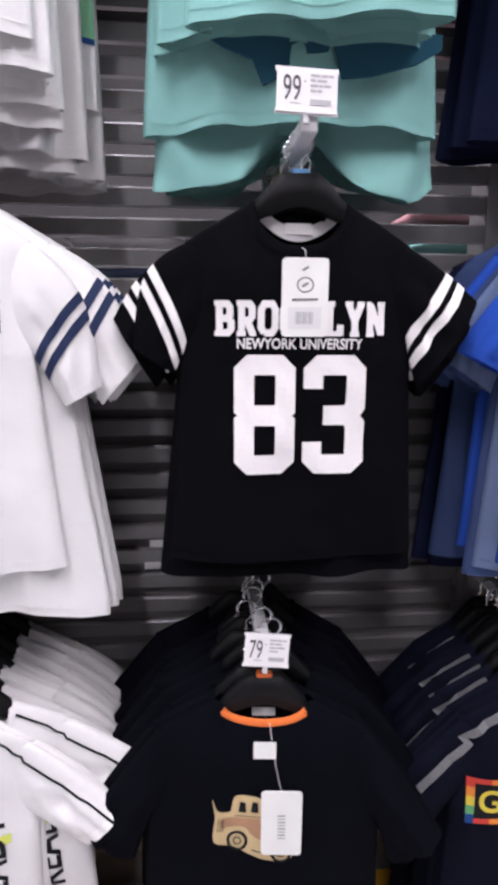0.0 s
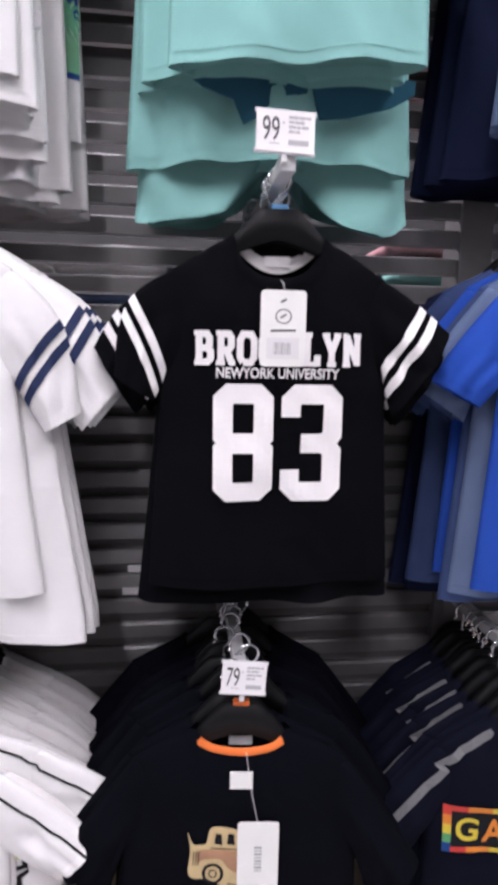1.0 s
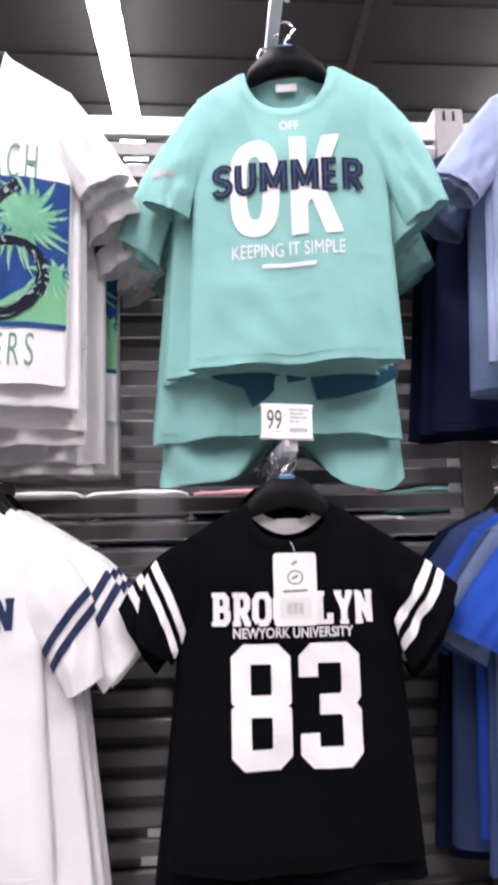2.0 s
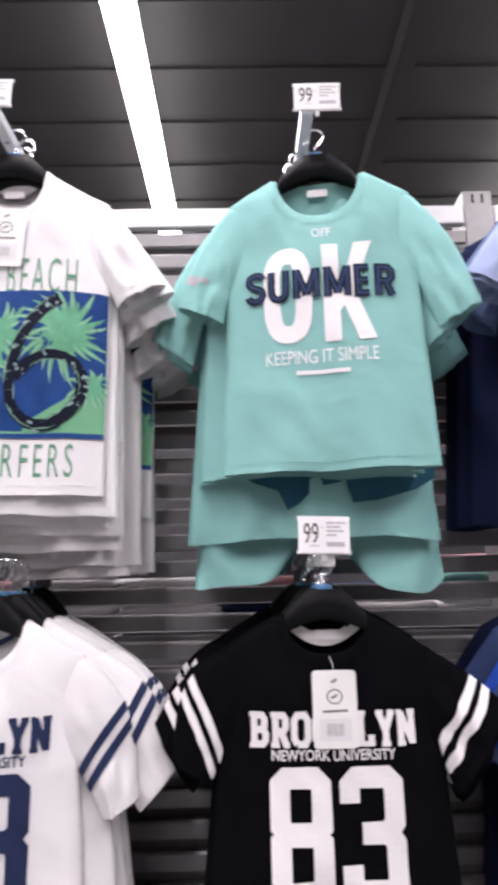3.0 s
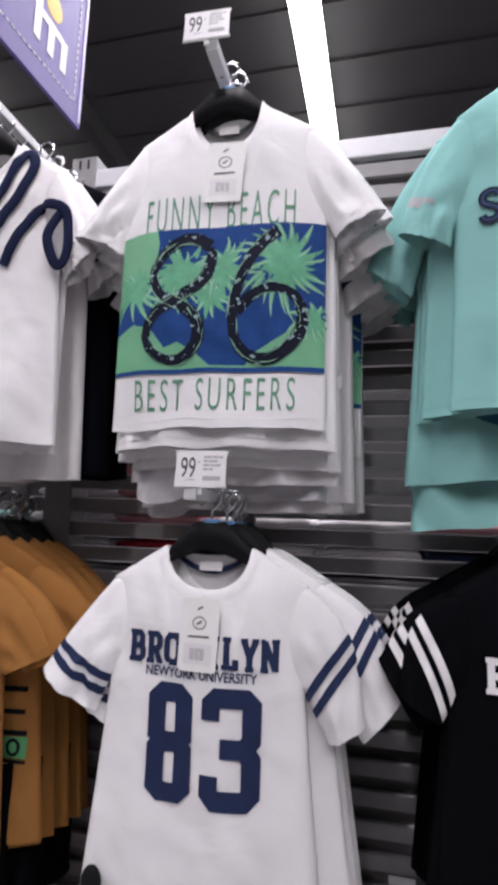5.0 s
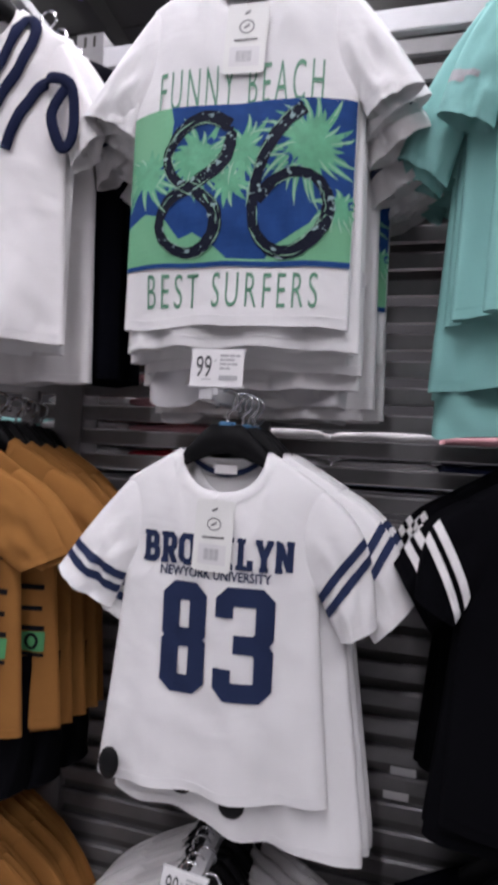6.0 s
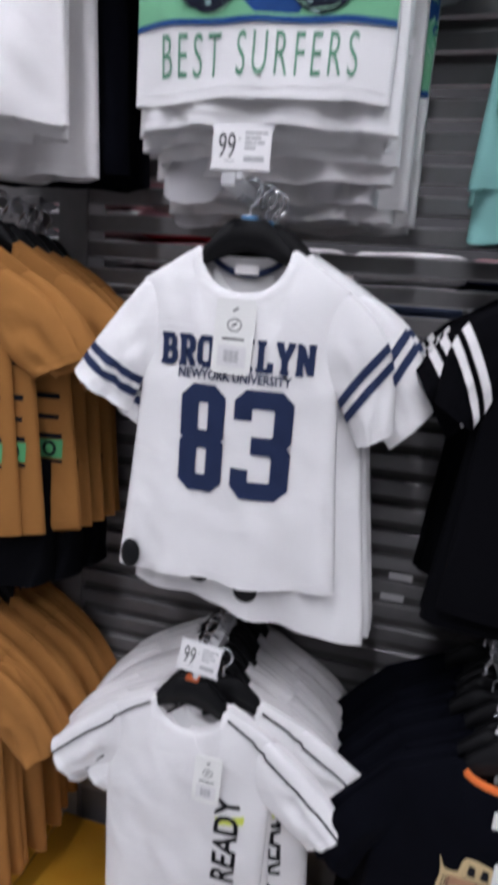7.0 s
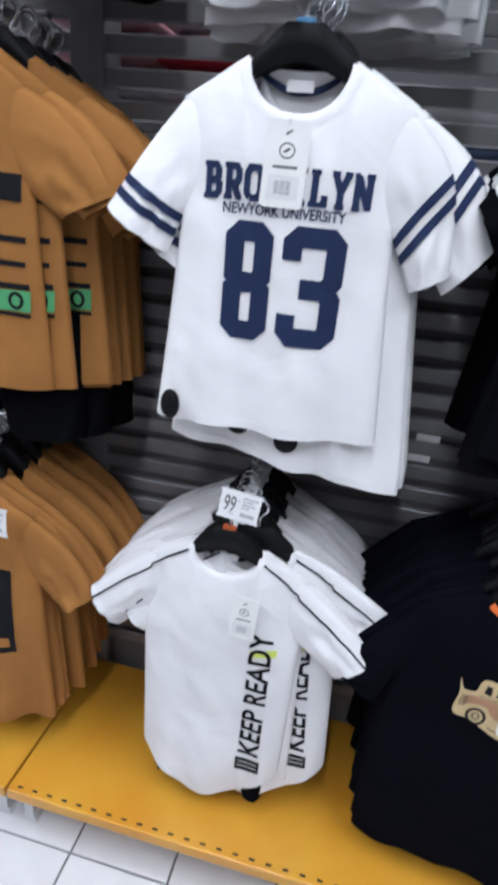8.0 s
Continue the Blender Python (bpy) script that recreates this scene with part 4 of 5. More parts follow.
keep_back = make_tee(Tee(neck=0.066, neck_drop=0.062, shoulder=0.165, slope=0.055, armpit=0.20, chest=0.166, hem=0.168, length=0.60, cuff_out=(0.300, 0.195), cuff_in=(0.232, 0.262), seed=13.3, fold=0.013, pleat=0.005, arch=(0.012, 0.012)), OFFWHITE, "plain white jersey T-shirt packed in a tight row", group="piped shirts", rib_width=0.012)
keep_back.matrix_world = pose(-0.572, 1.318, 0.836, 0, 1, -3)
copy_thing(HANGER_PLAIN, pose(-0.572, 1.318, 0.836, 0, 1, -3))
second = pose(-0.530, 1.056, 0.838, 0, -4.5, 4)
copy_thing(keep, second)
copy_thing(HANGER_PLAIN, second)
hang_row(keep, hanger_copy("orange"), -0.572, 0.838, 1.03, 13, 0.021, 31, (keep_back,), 4, 0, 0.012, first_dx=-0.012, drop=-0.001, back_hanger=HANGER_PLAIN)

# ---------------------------------------------------------------- black column
cut_b = Tee(seed=15.2, neck=0.066, neck_drop=0.062, hem=0.192, length=0.525, slope=0.058, cuff_out=(0.266, 0.135), cuff_in=(0.182, 0.262), left_out=(0.240, 0.205), left_in=(0.182, 0.242), arch=(0.026, 0.003))
SLANT_BLACK = (-1, (((0.066, 0.004), (0.080, 0.016)), ((0.090, 0.026), (0.104, 0.038))))
black83 = make_tee(cut_b, BLACK, "black jersey T-shirt with white college print and sleeve stripes", stripe_mat=INK_WHITE, rib=BLACK, slanted=SLANT_BLACK, **college)
college_prints(cut_b, black83, INK_WHITE)
swing_tag(cut_b, black83, 0.004, -0.134, 0.066, 0.108, 0)
neck_tape(cut_b, black83, INK_WHITE, 0.010, "white tape inside the back neck")
cut_b2 = Tee(seed=17.9, length=0.56, neck=0.066, hem=0.205, slope=0.058, cuff_out=(0.272, 0.165), cuff_in=(0.20, 0.275), left_out=(0.266, 0.160), left_in=(0.205, 0.262), arch=(0.012, 0.003))
black_long = make_tee(cut_b2, BLACK, "black jersey T-shirt with white striped sleeves", stripe_mat=INK_WHITE, **college)
black_long.matrix_world = pose(-0.005, 1.06, 1.626, 0, 0, -3)
copy_thing(HANGER, pose(-0.005, 1.06, 1.626, 0, 0, -3))
hang_row(black83, hanger_copy(), 0.0, 1.63, 1.032, 8, 0.030, 41, (black_long, black_long, black83), 4, 0, 0.018)

# turquoise set on the top arm
def big_ok():
    bm = bmesh.new()
    ring = []
    for i in range(40):
        q = 2 * math.pi * i / 40
        ring.append((-0.054 + 0.030 * math.copysign(abs(math.cos(q)) ** 0.75, math.cos(q)), -0.255 + 0.073 * math.copysign(abs(math.sin(q)) ** 0.62, math.sin(q))))
    stroke(bm, ring, 0.031, True)
    flat(bm, [(0.012, -0.346), (0.042, -0.346), (0.042, -0.166), (0.012, -0.166)])
    flat(bm, [(0.042, -0.262), (0.072, -0.166), (0.106, -0.162), (0.070, -0.250), (0.106, -0.344), (0.074, -0.346), (0.050, -0.282), (0.042, -0.292)])
    for v in bm.verts:
        v.co.x = v.co.x * 0.93 - 0.010
    return bm


cut_t = Tee(neck=0.078, neck_drop=0.096, slope=0.055, armpit=0.235, chest=0.170, hem=0.182, length=0.562, cuff_out=(0.275, 0.275), cuff_in=(0.196, 0.318), left_out=(0.262, 0.255), left_in=(0.178, 0.290), seed=19.4, fold=0.012, arch=(0.012, 0.016))
teal = make_tee(cut_t, TEAL, "turquoise jersey T-shirt with white and navy lettering", group="turquoise shirts", rib_width=0.020)
part("big_word", cut_t.lay(big_ok()), INK_WHITE, teal, "large white printed lettering reading OK")
part("headline", cut_t.lay(block_word("SUMMER", 0.264, 0.068, -0.004, -0.238, 0.0135, (0.92, 1, 1.25, 1.25, 0.82, 0.95)), 0.0034), INK_SLATE, teal, "navy raised lettering reading SUMMER")
part("headline_inlay", cut_t.lay(block_word("SUMMER", 0.264, 0.057, -0.004, -0.238, 0.0028, (0.92, 1, 1.25, 1.25, 0.82, 0.95)), 0.0040), DENIM, teal, "thin paler line inside the navy letters")
part("tagline", cut_t.lay(lettering("KEEPING IT SIMPLE", 0.190, 0.024, -0.006, -0.370, 0.0)), INK_WHITE, teal, "white printed lettering reading KEEPING IT SIMPLE")
part("small_word", cut_t.lay(lettering("OFF", 0.034, 0.019, 0.002, -0.138, 0.0)), INK_WHITE, teal, "small white printed lettering reading OFF")
part("small_line", cut_t.lay(stroke(bmesh.new(), [(-0.05, -0.398), (0.04, -0.398)], 0.007)), INK_WHITE, teal, "small line of white print")
bm = cut_t.sleeve(-1, 0.034, 0.060, 0.0018, 3)
bmesh.ops.delete(bm, geom=[f for f in bm.faces if f.calc_center_median().z < -0.215 or f.calc_center_median().y > 0.0], context="FACES")
part("sleeve_patch", bm, CARD_GREY, teal, "small pale grey sleeve patch")
teal.matrix_world = pose(0.02, 1.03, 2.420, 0, 0, -7)
hanger_copy().matrix_world = pose(0.02, 1.03, 2.420, 0, 0, -7)
cut_t2 = Tee(neck=0.078, chest=0.180, hem=0.194, length=0.548, cuff_out=(0.292, 0.27), cuff_in=(0.210, 0.33), seed=23.4, fold=0.016, pleat=0.007, arch=(0.012, 0.014))
teal2 = make_tee(cut_t2, TEAL, "plain turquoise jersey T-shirt hanging behind", group="turquoise shirts", rib_width=0.020)
for k, (dx, yy, rot, dz) in enumerate(((-0.020, 1.072, -8, -0.002), (-0.028, 1.098, -9, -0.006), (0.030, 1.165, 5, -0.004), (0.045, 1.20, 3, -0.006), (0.020, 1.23, -5, -0.002), (0.050, 1.26, -3, -0.004))):
    m = pose(0.01 + dx, yy, 2.405 + dz, 0, 0, rot)
    if k == 0:
        teal2.matrix_world = m
    else:
        copy_thing(teal2, m)
    copy_thing(HANGER, m)


teal3 = make_tee(Tee(neck=0.078, chest=0.196, hem=0.226, length=0.652, hem_curve=-0.012, cuff_out=(0.285, 0.27), cuff_in=(0.225, 0.33), seed=24.9, fold=0.015, pleat=0.004), TEAL, "long plain turquoise jersey T-shirt hanging behind", group="turquoise shirts", rib_width=0.020)
for k, (dx, yy, rot) in enumerate(((-0.014, 1.128, -5), (0.0, 1.285, 3))):
    m = pose(0.01 + dx, yy, 2.404, 0, 0, rot)
    if k:
        copy_thing(teal3, m)
    else:
        teal3.matrix_world = m
    copy_thing(HANGER, m)


def make_shorts(hw, rise, leg, seed, label, fabric, lining, group):
    """Wide jersey shorts hung below the shirt: one waist, two flaring legs. Origin: waist middle."""
    ob = thing("shorts", label, "shorts", group=group)
    n, m = 56, 30
    for side in (-1, 1):
        bm = bmesh.new()
        rings = []
        for j in range(m + 1):
            d = (rise + leg) * j / m
            f = d / (rise + leg)
            outer = hw * (0.97 + 0.03 * f)
            inner = 0.0 if d < rise else 0.050 * ((d - rise) / leg) ** 0.8
            cx, rx = side * (outer + inner) / 2, (outer - inner) / 2
            ring = []
            for i in range(n):
                q = 2 * math.pi * i / n
                ex = math.copysign(abs(math.cos(q)) ** 0.6, math.cos(q))
                ey = math.copysign(abs(math.sin(q)) ** 0.9, math.sin(q))
                wr = math.sin(q * 4 + seed + 3 * f + side) * 0.010 * f + noise.noise((q * 1.3, f * 3, seed + side)) * 0.010 * f + 0.005 * f * math.sin(11 * f + 5 * math.cos(q) * side + seed)
                back_in = 0.5 - 0.5 * math.cos(q) * side
                hemlift = f ** 3 * (0.085 * back_in ** 4.0 + 0.022 * max(0.0, math.sin(q)) + 0.016 * (1 - back_in) ** 4) + 0.007 * math.sin(3 * q + seed + side) * f
                ring.append(bm.verts.new((cx + rx * ex, (0.026 + 0.026 * f) * ey + wr, -d + hemlift)))
            rings.append(ring)
        for r0, r1 in zip(rings, rings[1:]):
            for i in range(n):
                bm.faces.new((r0[i], r0[(i + 1) % n], r1[(i + 1) % n], r1[i]))
        bmesh.ops.recalc_face_normals(bm, faces=bm.faces[:])
        part("leg", bm, fabric, ob, smooth=True)
    bm = bmesh.new()
    pts = [(hw * 0.82 * math.cos(q), 0.030 * math.sin(q), 0) for q in [2 * math.pi * i / 32 for i in range(32)]]
    tube(bm, pts, 0.009, 8, True)
    part("waistband", bm, fabric, ob, smooth=True)
    # inner hem of the shirt above, built here as flat pieces on the shorts
    for pts in (((-0.150, 0.010), (-0.113, -0.012), (-0.070, -0.026), (-0.054, -0.060), (-0.035, -0.050), (-0.004, -0.020), (0.040, -0.012), (0.043, 0.010)), ((0.043, 0.012), (0.052, -0.020), (0.060, -0.048), (0.105, -0.044), (0.168, -0.027), (0.203, -0.008), (0.203, 0.012))) if lining else ():
        bm = bmesh.new()
        near = [bm.verts.new((x, -0.096, z - 0.014)) for x, z in pts]
        away = [bm.verts.new((x, -0.091, z - 0.014)) for x, z in pts]
        bm.faces.new(near)
        bm.faces.new(away[::-1])
        for i in range(len(pts)):
            bm.faces.new((near[i], away[i], away[(i + 1) % len(pts)], near[(i + 1) % len(pts)]))
        bmesh.ops.recalc_face_normals(bm, faces=bm.faces[:])
        part("pocket_lining", bm, lining, ob, "dark inner lining of the shirt hem showing below it")
    return ob


shorts = make_shorts(0.226, 0.110, 0.105, 1.3, "turquoise jersey shorts hanging below their shirt", TEAL, LINING, "turquoise shorts")
shorts_grey = make_shorts(0.185, 0.15, 0.075, 4.3, "pale grey jersey shorts hanging below their shirt", GREY, GREY, "grey shorts")
shorts_grey.matrix_world = pose(-0.545, 1.155, 1.925, 0, 0, 4)
copy_thing(shorts_grey, pose(-0.555, 1.22, 1.90, 0, 0, -5))
shorts.matrix_world = pose(0.010, 1.175, 1.872, 0, 0.5, -3)
copy_thing(shorts, pose(0.022, 1.245, 1.882, 0, -1.0, 3))

shorts_black = make_shorts(0.135, 0.10, 0.10, 7.1, "black jersey shorts hanging below the piped shirts", BLACK, None, "black shorts")
shorts_black.matrix_world = pose(-0.575, 1.068, 0.386, 0, 0, 3)

# the lowest black shirts with an orange collar
cut_c = Tee(neck=0.068, neck_drop=0.055, shoulder=0.175, slope=0.06, armpit=0.23, chest=0.195, hem=0.205, length=0.66, cuff_out=(0.30, 0.24), cuff_in=(0.215, 0.30), seed=27.1, fold=0.007)
cut_c.neck_drop = 0.034
car = make_tee(cut_c, NAVYBLACK, "black jersey T-shirt with orange collar and a printed vintage truck", rib=ORANGE, group="truck shirts", rib_width=0.009, crescent=True)
outline = smooth_line([(-0.082, -0.166), (-0.074, -0.186), (-0.060, -0.188), (-0.052, -0.184), (-0.046, -0.160), (-0.030, -0.156), (-0.004, -0.162), (0.008, -0.178), (0.040, -0.190), (0.052, -0.222), (0.054, -0.262), (0.036, -0.283), (0.004, -0.280), (-0.020, -0.268), (-0.050, -0.252), (-0.076, -0.250), (-0.082, -0.236), (-0.078, -0.20)], 4, True)
truck = part("truck_print", cut_c.lay(flat(bmesh.new(), [(float(x), float(zz)) for x, zz in outline])), INK_CREAM, car, "cream printed truck")
bonnet = smooth_line([(-0.066, -0.200), (-0.046, -0.196), (0.0, -0.200), (0.036, -0.206), (0.042, -0.232), (0.010, -0.244), (-0.016, -0.232), (-0.030, -0.214), (-0.056, -0.214), (-0.066, -0.222)], 4, True)
part("truck_body", cut_c.lay(flat(bmesh.new(), [(float(x), float(zz)) for x, zz in bonnet]), 0.003), INK_TAN, truck)
bm = bmesh.new()
for k in range(3):
    stroke(bm, [(-0.072 + 0.004 * k, -0.200), (-0.074 + 0.004 * k, -0.226)], 0.0014)
stroke(bm, [(-0.018, -0.258), (0.014, -0.270), (0.034, -0.272)], 0.002)
stroke(bm, [(-0.046, -0.192), (-0.002, -0.196), (0.038, -0.204)], 0.0014)
part("truck_outline", cut_c.lay(bm, 0.0034), INK_BLACK, truck)
bm = bmesh.new()
for x0 in (-0.040, -0.020):
    flat(bm, [(x0, -0.186), (x0 + 0.013, -0.188), (x0 + 0.012, -0.169), (x0 + 0.003, -0.167)])
part("truck_windows", cut_c.lay(bm, 0.003), INK_BLACK, truck)
for cx, cz in ((-0.042, -0.240), (0.030, -0.266)):
    bm = bmesh.new()
    stroke(bm, [(cx + 0.015 * math.cos(q), cz + 0.017 * math.sin(q)) for q in [math.pi * i / 8 for i in range(16)]], 0.005, True)
    stroke(bm, [(cx + 0.006 * math.cos(q), cz + 0.007 * math.sin(q)) for q in [math.pi * i / 5 for i in range(10)]], 0.002, True)
    part("truck_wheel", cut_c.lay(bm, 0.0034, 0), INK_BLACK, truck)
swing_tag(cut_c, car, 0.030, -0.205, 0.066, 0.120, 0, False)
bm = bmesh.new()
box(bm, -0.016, 0.020, cut_c.skin(0, -0.085) - 0.003, cut_c.skin(0, -0.085) - 0.002, -0.094, -0.064)
part("size_sticker", bm, CARD, car, "white folded size label")
bm = bmesh.new()
for k in range(8):
    stroke(bm, [(0.024, -0.232 + 0.006 * k), (0.036, -0.232 + 0.006 * k)], 0.0022 + 0.0012 * (k % 2))
yy = min(cut_c.skin(0.03, zz) for zz in (-0.205, -0.145, -0.265)) - 0.0076
for v in bm.verts:
    v.co.y = yy
part("tag_barcode", bm, CARD_GREY, car)
black_low = make_tee(Tee(neck=0.068, neck_drop=0.055, shoulder=0.175, slope=0.06, armpit=0.23, chest=0.195, hem=0.205, length=0.66, cuff_out=(0.30, 0.24), cuff_in=(0.215, 0.30), seed=28.6), NAVYBLACK, "plain black jersey T-shirt hanging behind the truck shirt", group="truck shirts")
black_low.matrix_world = pose(-0.045, 1.062, 0.862, 0, 0, 3)
copy_thing(HANGER_PLAIN, pose(-0.045, 1.062, 0.862, 0, 0, 3))
hang_row(car, hanger_copy("orange"), -0.046, 0.872, 1.00, 9, 0.030, 51, (black_low,), 5, -5, 0.02, drop=-0.004, back_hanger=HANGER_PLAIN)

# ---------------------------------------------------------------- camel column
cut_n = Tee(seed=31.5, length=0.548, pleat=0.005, fold=0.013, slope=0.058, cuff_out=(0.312, 0.200), cuff_in=(0.212, 0.246), left_out=(0.285, 0.215), left_in=(0.19, 0.275), arch=(0.003, 0.016))
camel = make_tee(cut_n, BROWN, "camel jersey T-shirt with dark bars and a green badge print", group="camel shirts")
bm = bmesh.new()
for k, (xa, xb, z, wd) in enumerate(((-0.02, 0.155, -0.205, 0.042), (0.02, 0.158, -0.285, 0.010), (0.02, 0.155, -0.325, 0.009), (-0.03, 0.160, -0.362, 0.009), (0.02, 0.160, -0.412, 0.006))):
    stroke(bm, [(xa, z - 0.002 * k), ((xa + xb) / 2, z + 0.003), (xb, z)], wd)
part("bar_print", cut_n.lay(bm), INK_BLACK, camel, "dark printed bars")
part("badge_print", cut_n.lay(flat(bmesh.new(), [(0.04, -0.402), (0.160, -0.405), (0.162, -0.368), (0.04, -0.368)]), 0.0026), INK_BADGE, camel, "green printed badge")
bm = stroke(bmesh.new(), [(0.136 + 0.011 * math.cos(q), -0.386 + 0.013 * math.sin(q)) for q in [math.pi * i / 6 for i in range(12)]], 0.006, True)
part("badge_ring", cut_n.lay(bm, 0.0032, 0), INK_BLACK, camel)
hang_row(camel, hanger_copy("plain"), -1.135, 1.632, 1.03, 0, 0.072, 61, (), 5, 3)
camel_back = make_tee(Tee(seed=32.7, length=0.555, hem=0.192, pleat=0.007, fold=0.014, slope=0.058, cuff_out=(0.292, 0.225), cuff_in=(0.212, 0.275), arch=(0.003, 0.014)), BROWN, "plain camel jersey T-shirt hanging in a tight row", group="camel shirts")
for k, (src, dx, yy, tilt, turn) in enumerate(((camel, 0.026, 1.072, -1, -3), (camel, 0.060, 1.112, -2, 2), (camel_back, 0.050, 1.140, -2, -2), (camel_back, 0.062, 1.163, -1, 3), (camel_back, 0.046, 1.186, -2, -2), (camel_back, 0.066, 1.209, -1, 3), (camel_back, 0.050, 1.233, -2, -3), (camel_back, 0.068, 1.258, -1, 2), (camel_back, 0.054, 1.283, -1, 3), (camel_back, 0.06, 1.31, -1, -2))):
    m = pose(-1.135 + dx, yy, 1.630 - 0.0015 * k, 0, tilt, turn)
    if k == 2:
        src.matrix_world = m
    else:
        copy_thing(src, m)
    copy_thing(HANGER_PLAIN, m)
cut_n2 = Tee(seed=33.5, length=0.60, neck=0.068, slope=0.058, cuff_out=(0.300, 0.215), cuff_in=(0.215, 0.275), pleat=0.006, fold=0.014, arch=(0.003, 0.016))
camel2 = make_tee(cut_n2, BROWN, "camel jersey T-shirt with a dark picture print", group="camel shirts")
part("picture_print", cut_n2.lay(flat(bmesh.new(), [(-0.12, -0.40), (0.115, -0.40), (0.115, -0.18), (-0.12, -0.18)])), INK_BLACK, camel2, "dark square picture print")
bm = bmesh.new()
for k in range(3):
    flat(bm, [(0.02 + 0.03 * k, -0.385), (0.042 + 0.03 * k, -0.385), (0.042 + 0.03 * k, -0.36), (0.02 + 0.03 * k, -0.36)])
flat(bm, [(0.055 + 0.028 * math.cos(q), -0.28 + 0.045 * math.sin(q)) for q in [2 * math.pi * i / 14 for i in range(14)]])
part("picture_detail", cut_n2.lay(bm, 0.0028), BROWN, camel2, "camel shapes inside the print")
hang_row(camel2, hanger_copy("plain"), -1.165, 0.850, 1.03, 13, 0.0215, 71, (), 5, 2, 0.02, drop=-0.002)
# white shirts with thick navy trim above them
cut_v = Tee(seed=36.2, length=0.62, chest=0.178, hem=0.200, slope=0.07, armpit=0.24, cuff_out=(0.250, 0.245), cuff_in=(0.195, 0.310), fold=0.016, pleat=0.011)
trim = make_tee(cut_v, OFFWHITE, "white jersey T-shirt with thick navy trim loops on the sleeve", group="looped shirts")
for pts in ([(0.095, -0.035), (0.118, -0.065), (0.095, -0.135), (0.048, -0.215), (0.028, -0.205), (0.062, -0.125)], [(0.078, -0.278), (0.100, -0.222), (0.142, -0.160), (0.195, -0.168), (0.208, -0.225), (0.204, -0.270), (0.186, -0.280), (0.165, -0.222), (0.190, -0.175)]):
    loop = smooth_line(pts, 6, len(pts) == 6)
    bm = tube(bmesh.new(), [(x, cut_v.skin(x, z) - 0.006 if x < 0.15 else -0.030, z) for x, z in loop], 0.0105, 8, len(pts) == 6)
    for v in bm.verts:
        mid = cut_v.skin(v.co.x, v.co.z) - 0.004 if v.co.x < 0.15 else -0.030
        v.co.y = mid + (v.co.y - mid) * 0.3
    part("trim_loop", bm, NAVY, trim, "thick navy trim loop", smooth=True)
hang_row(trim, hanger_copy("plain"), -1.056, 2.42, 1.03, 2, 0.045, 81, (plain_w, plain_g), 5, 4, 0.02)
cut_dk = Tee(seed=51.0, length=0.66, chest=0.180, hem=0.200, fold=0.014, pleat=0.006)
dark_back = make_tee(cut_dk, NAVYBLACK, "plain dark navy jersey T-shirt behind the looped shirts", group="navy shirts")
for k, (dx, yy, rot) in enumerate(((0.035, 1.155, 6), (0.030, 1.205, -3), (0.03, 1.262, 2))):
    m = pose(-1.045 + dx, yy, 2.415, 0, 0, rot)
    if k:
        copy_thing(dark_back, m)
    else:
        dark_back.matrix_world = m
    copy_thing(HANGER, m)

# black cloth stands for dark garments and the shade under the camel hems
shorts_dark = make_shorts(0.200, 0.13, 0.13, 9.4, "black shorts standing for garments and shade below the camel shirts", BLACK, None, "black shorts")
for k, (dx, yy, rot) in enumerate(((0.020, 1.085, 3), (0.045, 1.165, -4), (0.050, 1.245, 2))):
    m = pose(-1.135 + dx, yy, 1.225 - 0.008 * k, 0, 0, rot)
    if k:
        copy_thing(shorts_dark, m)
    else:
        shorts_dark.matrix_world = m

# ---------------------------------------------------------------- blue column
RAINBOW = (INK_RED, INK_ORANGE, INK_YELLOW, INK_BADGE, INK_BLUE)


def rainbow_box(cut, ob, cx, cz, w, h):
    fr = part("box_print", cut.lay(flat(bmesh.new(), [(cx - w / 2, cz - h / 2), (cx + w / 2, cz - h / 2), (cx + w / 2, cz + h / 2), (cx - w / 2, cz + h / 2)]), 0.002), INK_BLACK, ob, "black print box with a rainbow frame")
    for k, m in enumerate(RAINBOW):
        a, b = cx - w / 2 + w * k / 5, cx - w / 2 + w * (k + 1) / 5
        for zz in (cz - h / 2 + 0.005, cz + h / 2 - 0.005):
            part("rainbow_bar", cut.lay(stroke(bmesh.new(), [(a, zz), (b, zz)], 0.010), 0.0026), m, fr)
        z0, z1 = cz + h / 2 - h * k / 5, cz + h / 2 - h * (k + 1) / 5
        part("rainbow_bar", cut.lay(stroke(bmesh.new(), [(cx - w / 2 + 0.007, z0), (cx - w / 2 + 0.007, z1)], 0.014), 0.0029), m, fr)
    for ch, dx, m in (("G", -0.30, INK_YELLOW), ("A", -0.08, INK_ORANGE)):
        part("letter", cut.lay(lettering(ch, w * 0.19, h * 0.52, cx + dx * w, cz, 0.02), 0.0028), m, fr, "printed capital letter")


cut_r = Tee(seed=41.0, length=0.56, cuff_out=(0.285, 0.205), cuff_in=(0.20, 0.25))
royal = make_tee(cut_r, ROYAL, "royal blue jersey T-shirt with a rainbow framed box print", group="blue shirts")
rainbow_box(cut_r, royal, 0.0, -0.215, 0.20, 0.085)
den = make_tee(Tee(seed=43.0, length=0.60, hem=0.2), DENIM, "denim blue jersey T-shirt hanging in a row", group="blue shirts")
ste = make_tee(Tee(seed=44.0, length=0.58, hem=0.195), STEELBLUE, "steel blue jersey T-shirt hanging in a row", group="blue shirts")
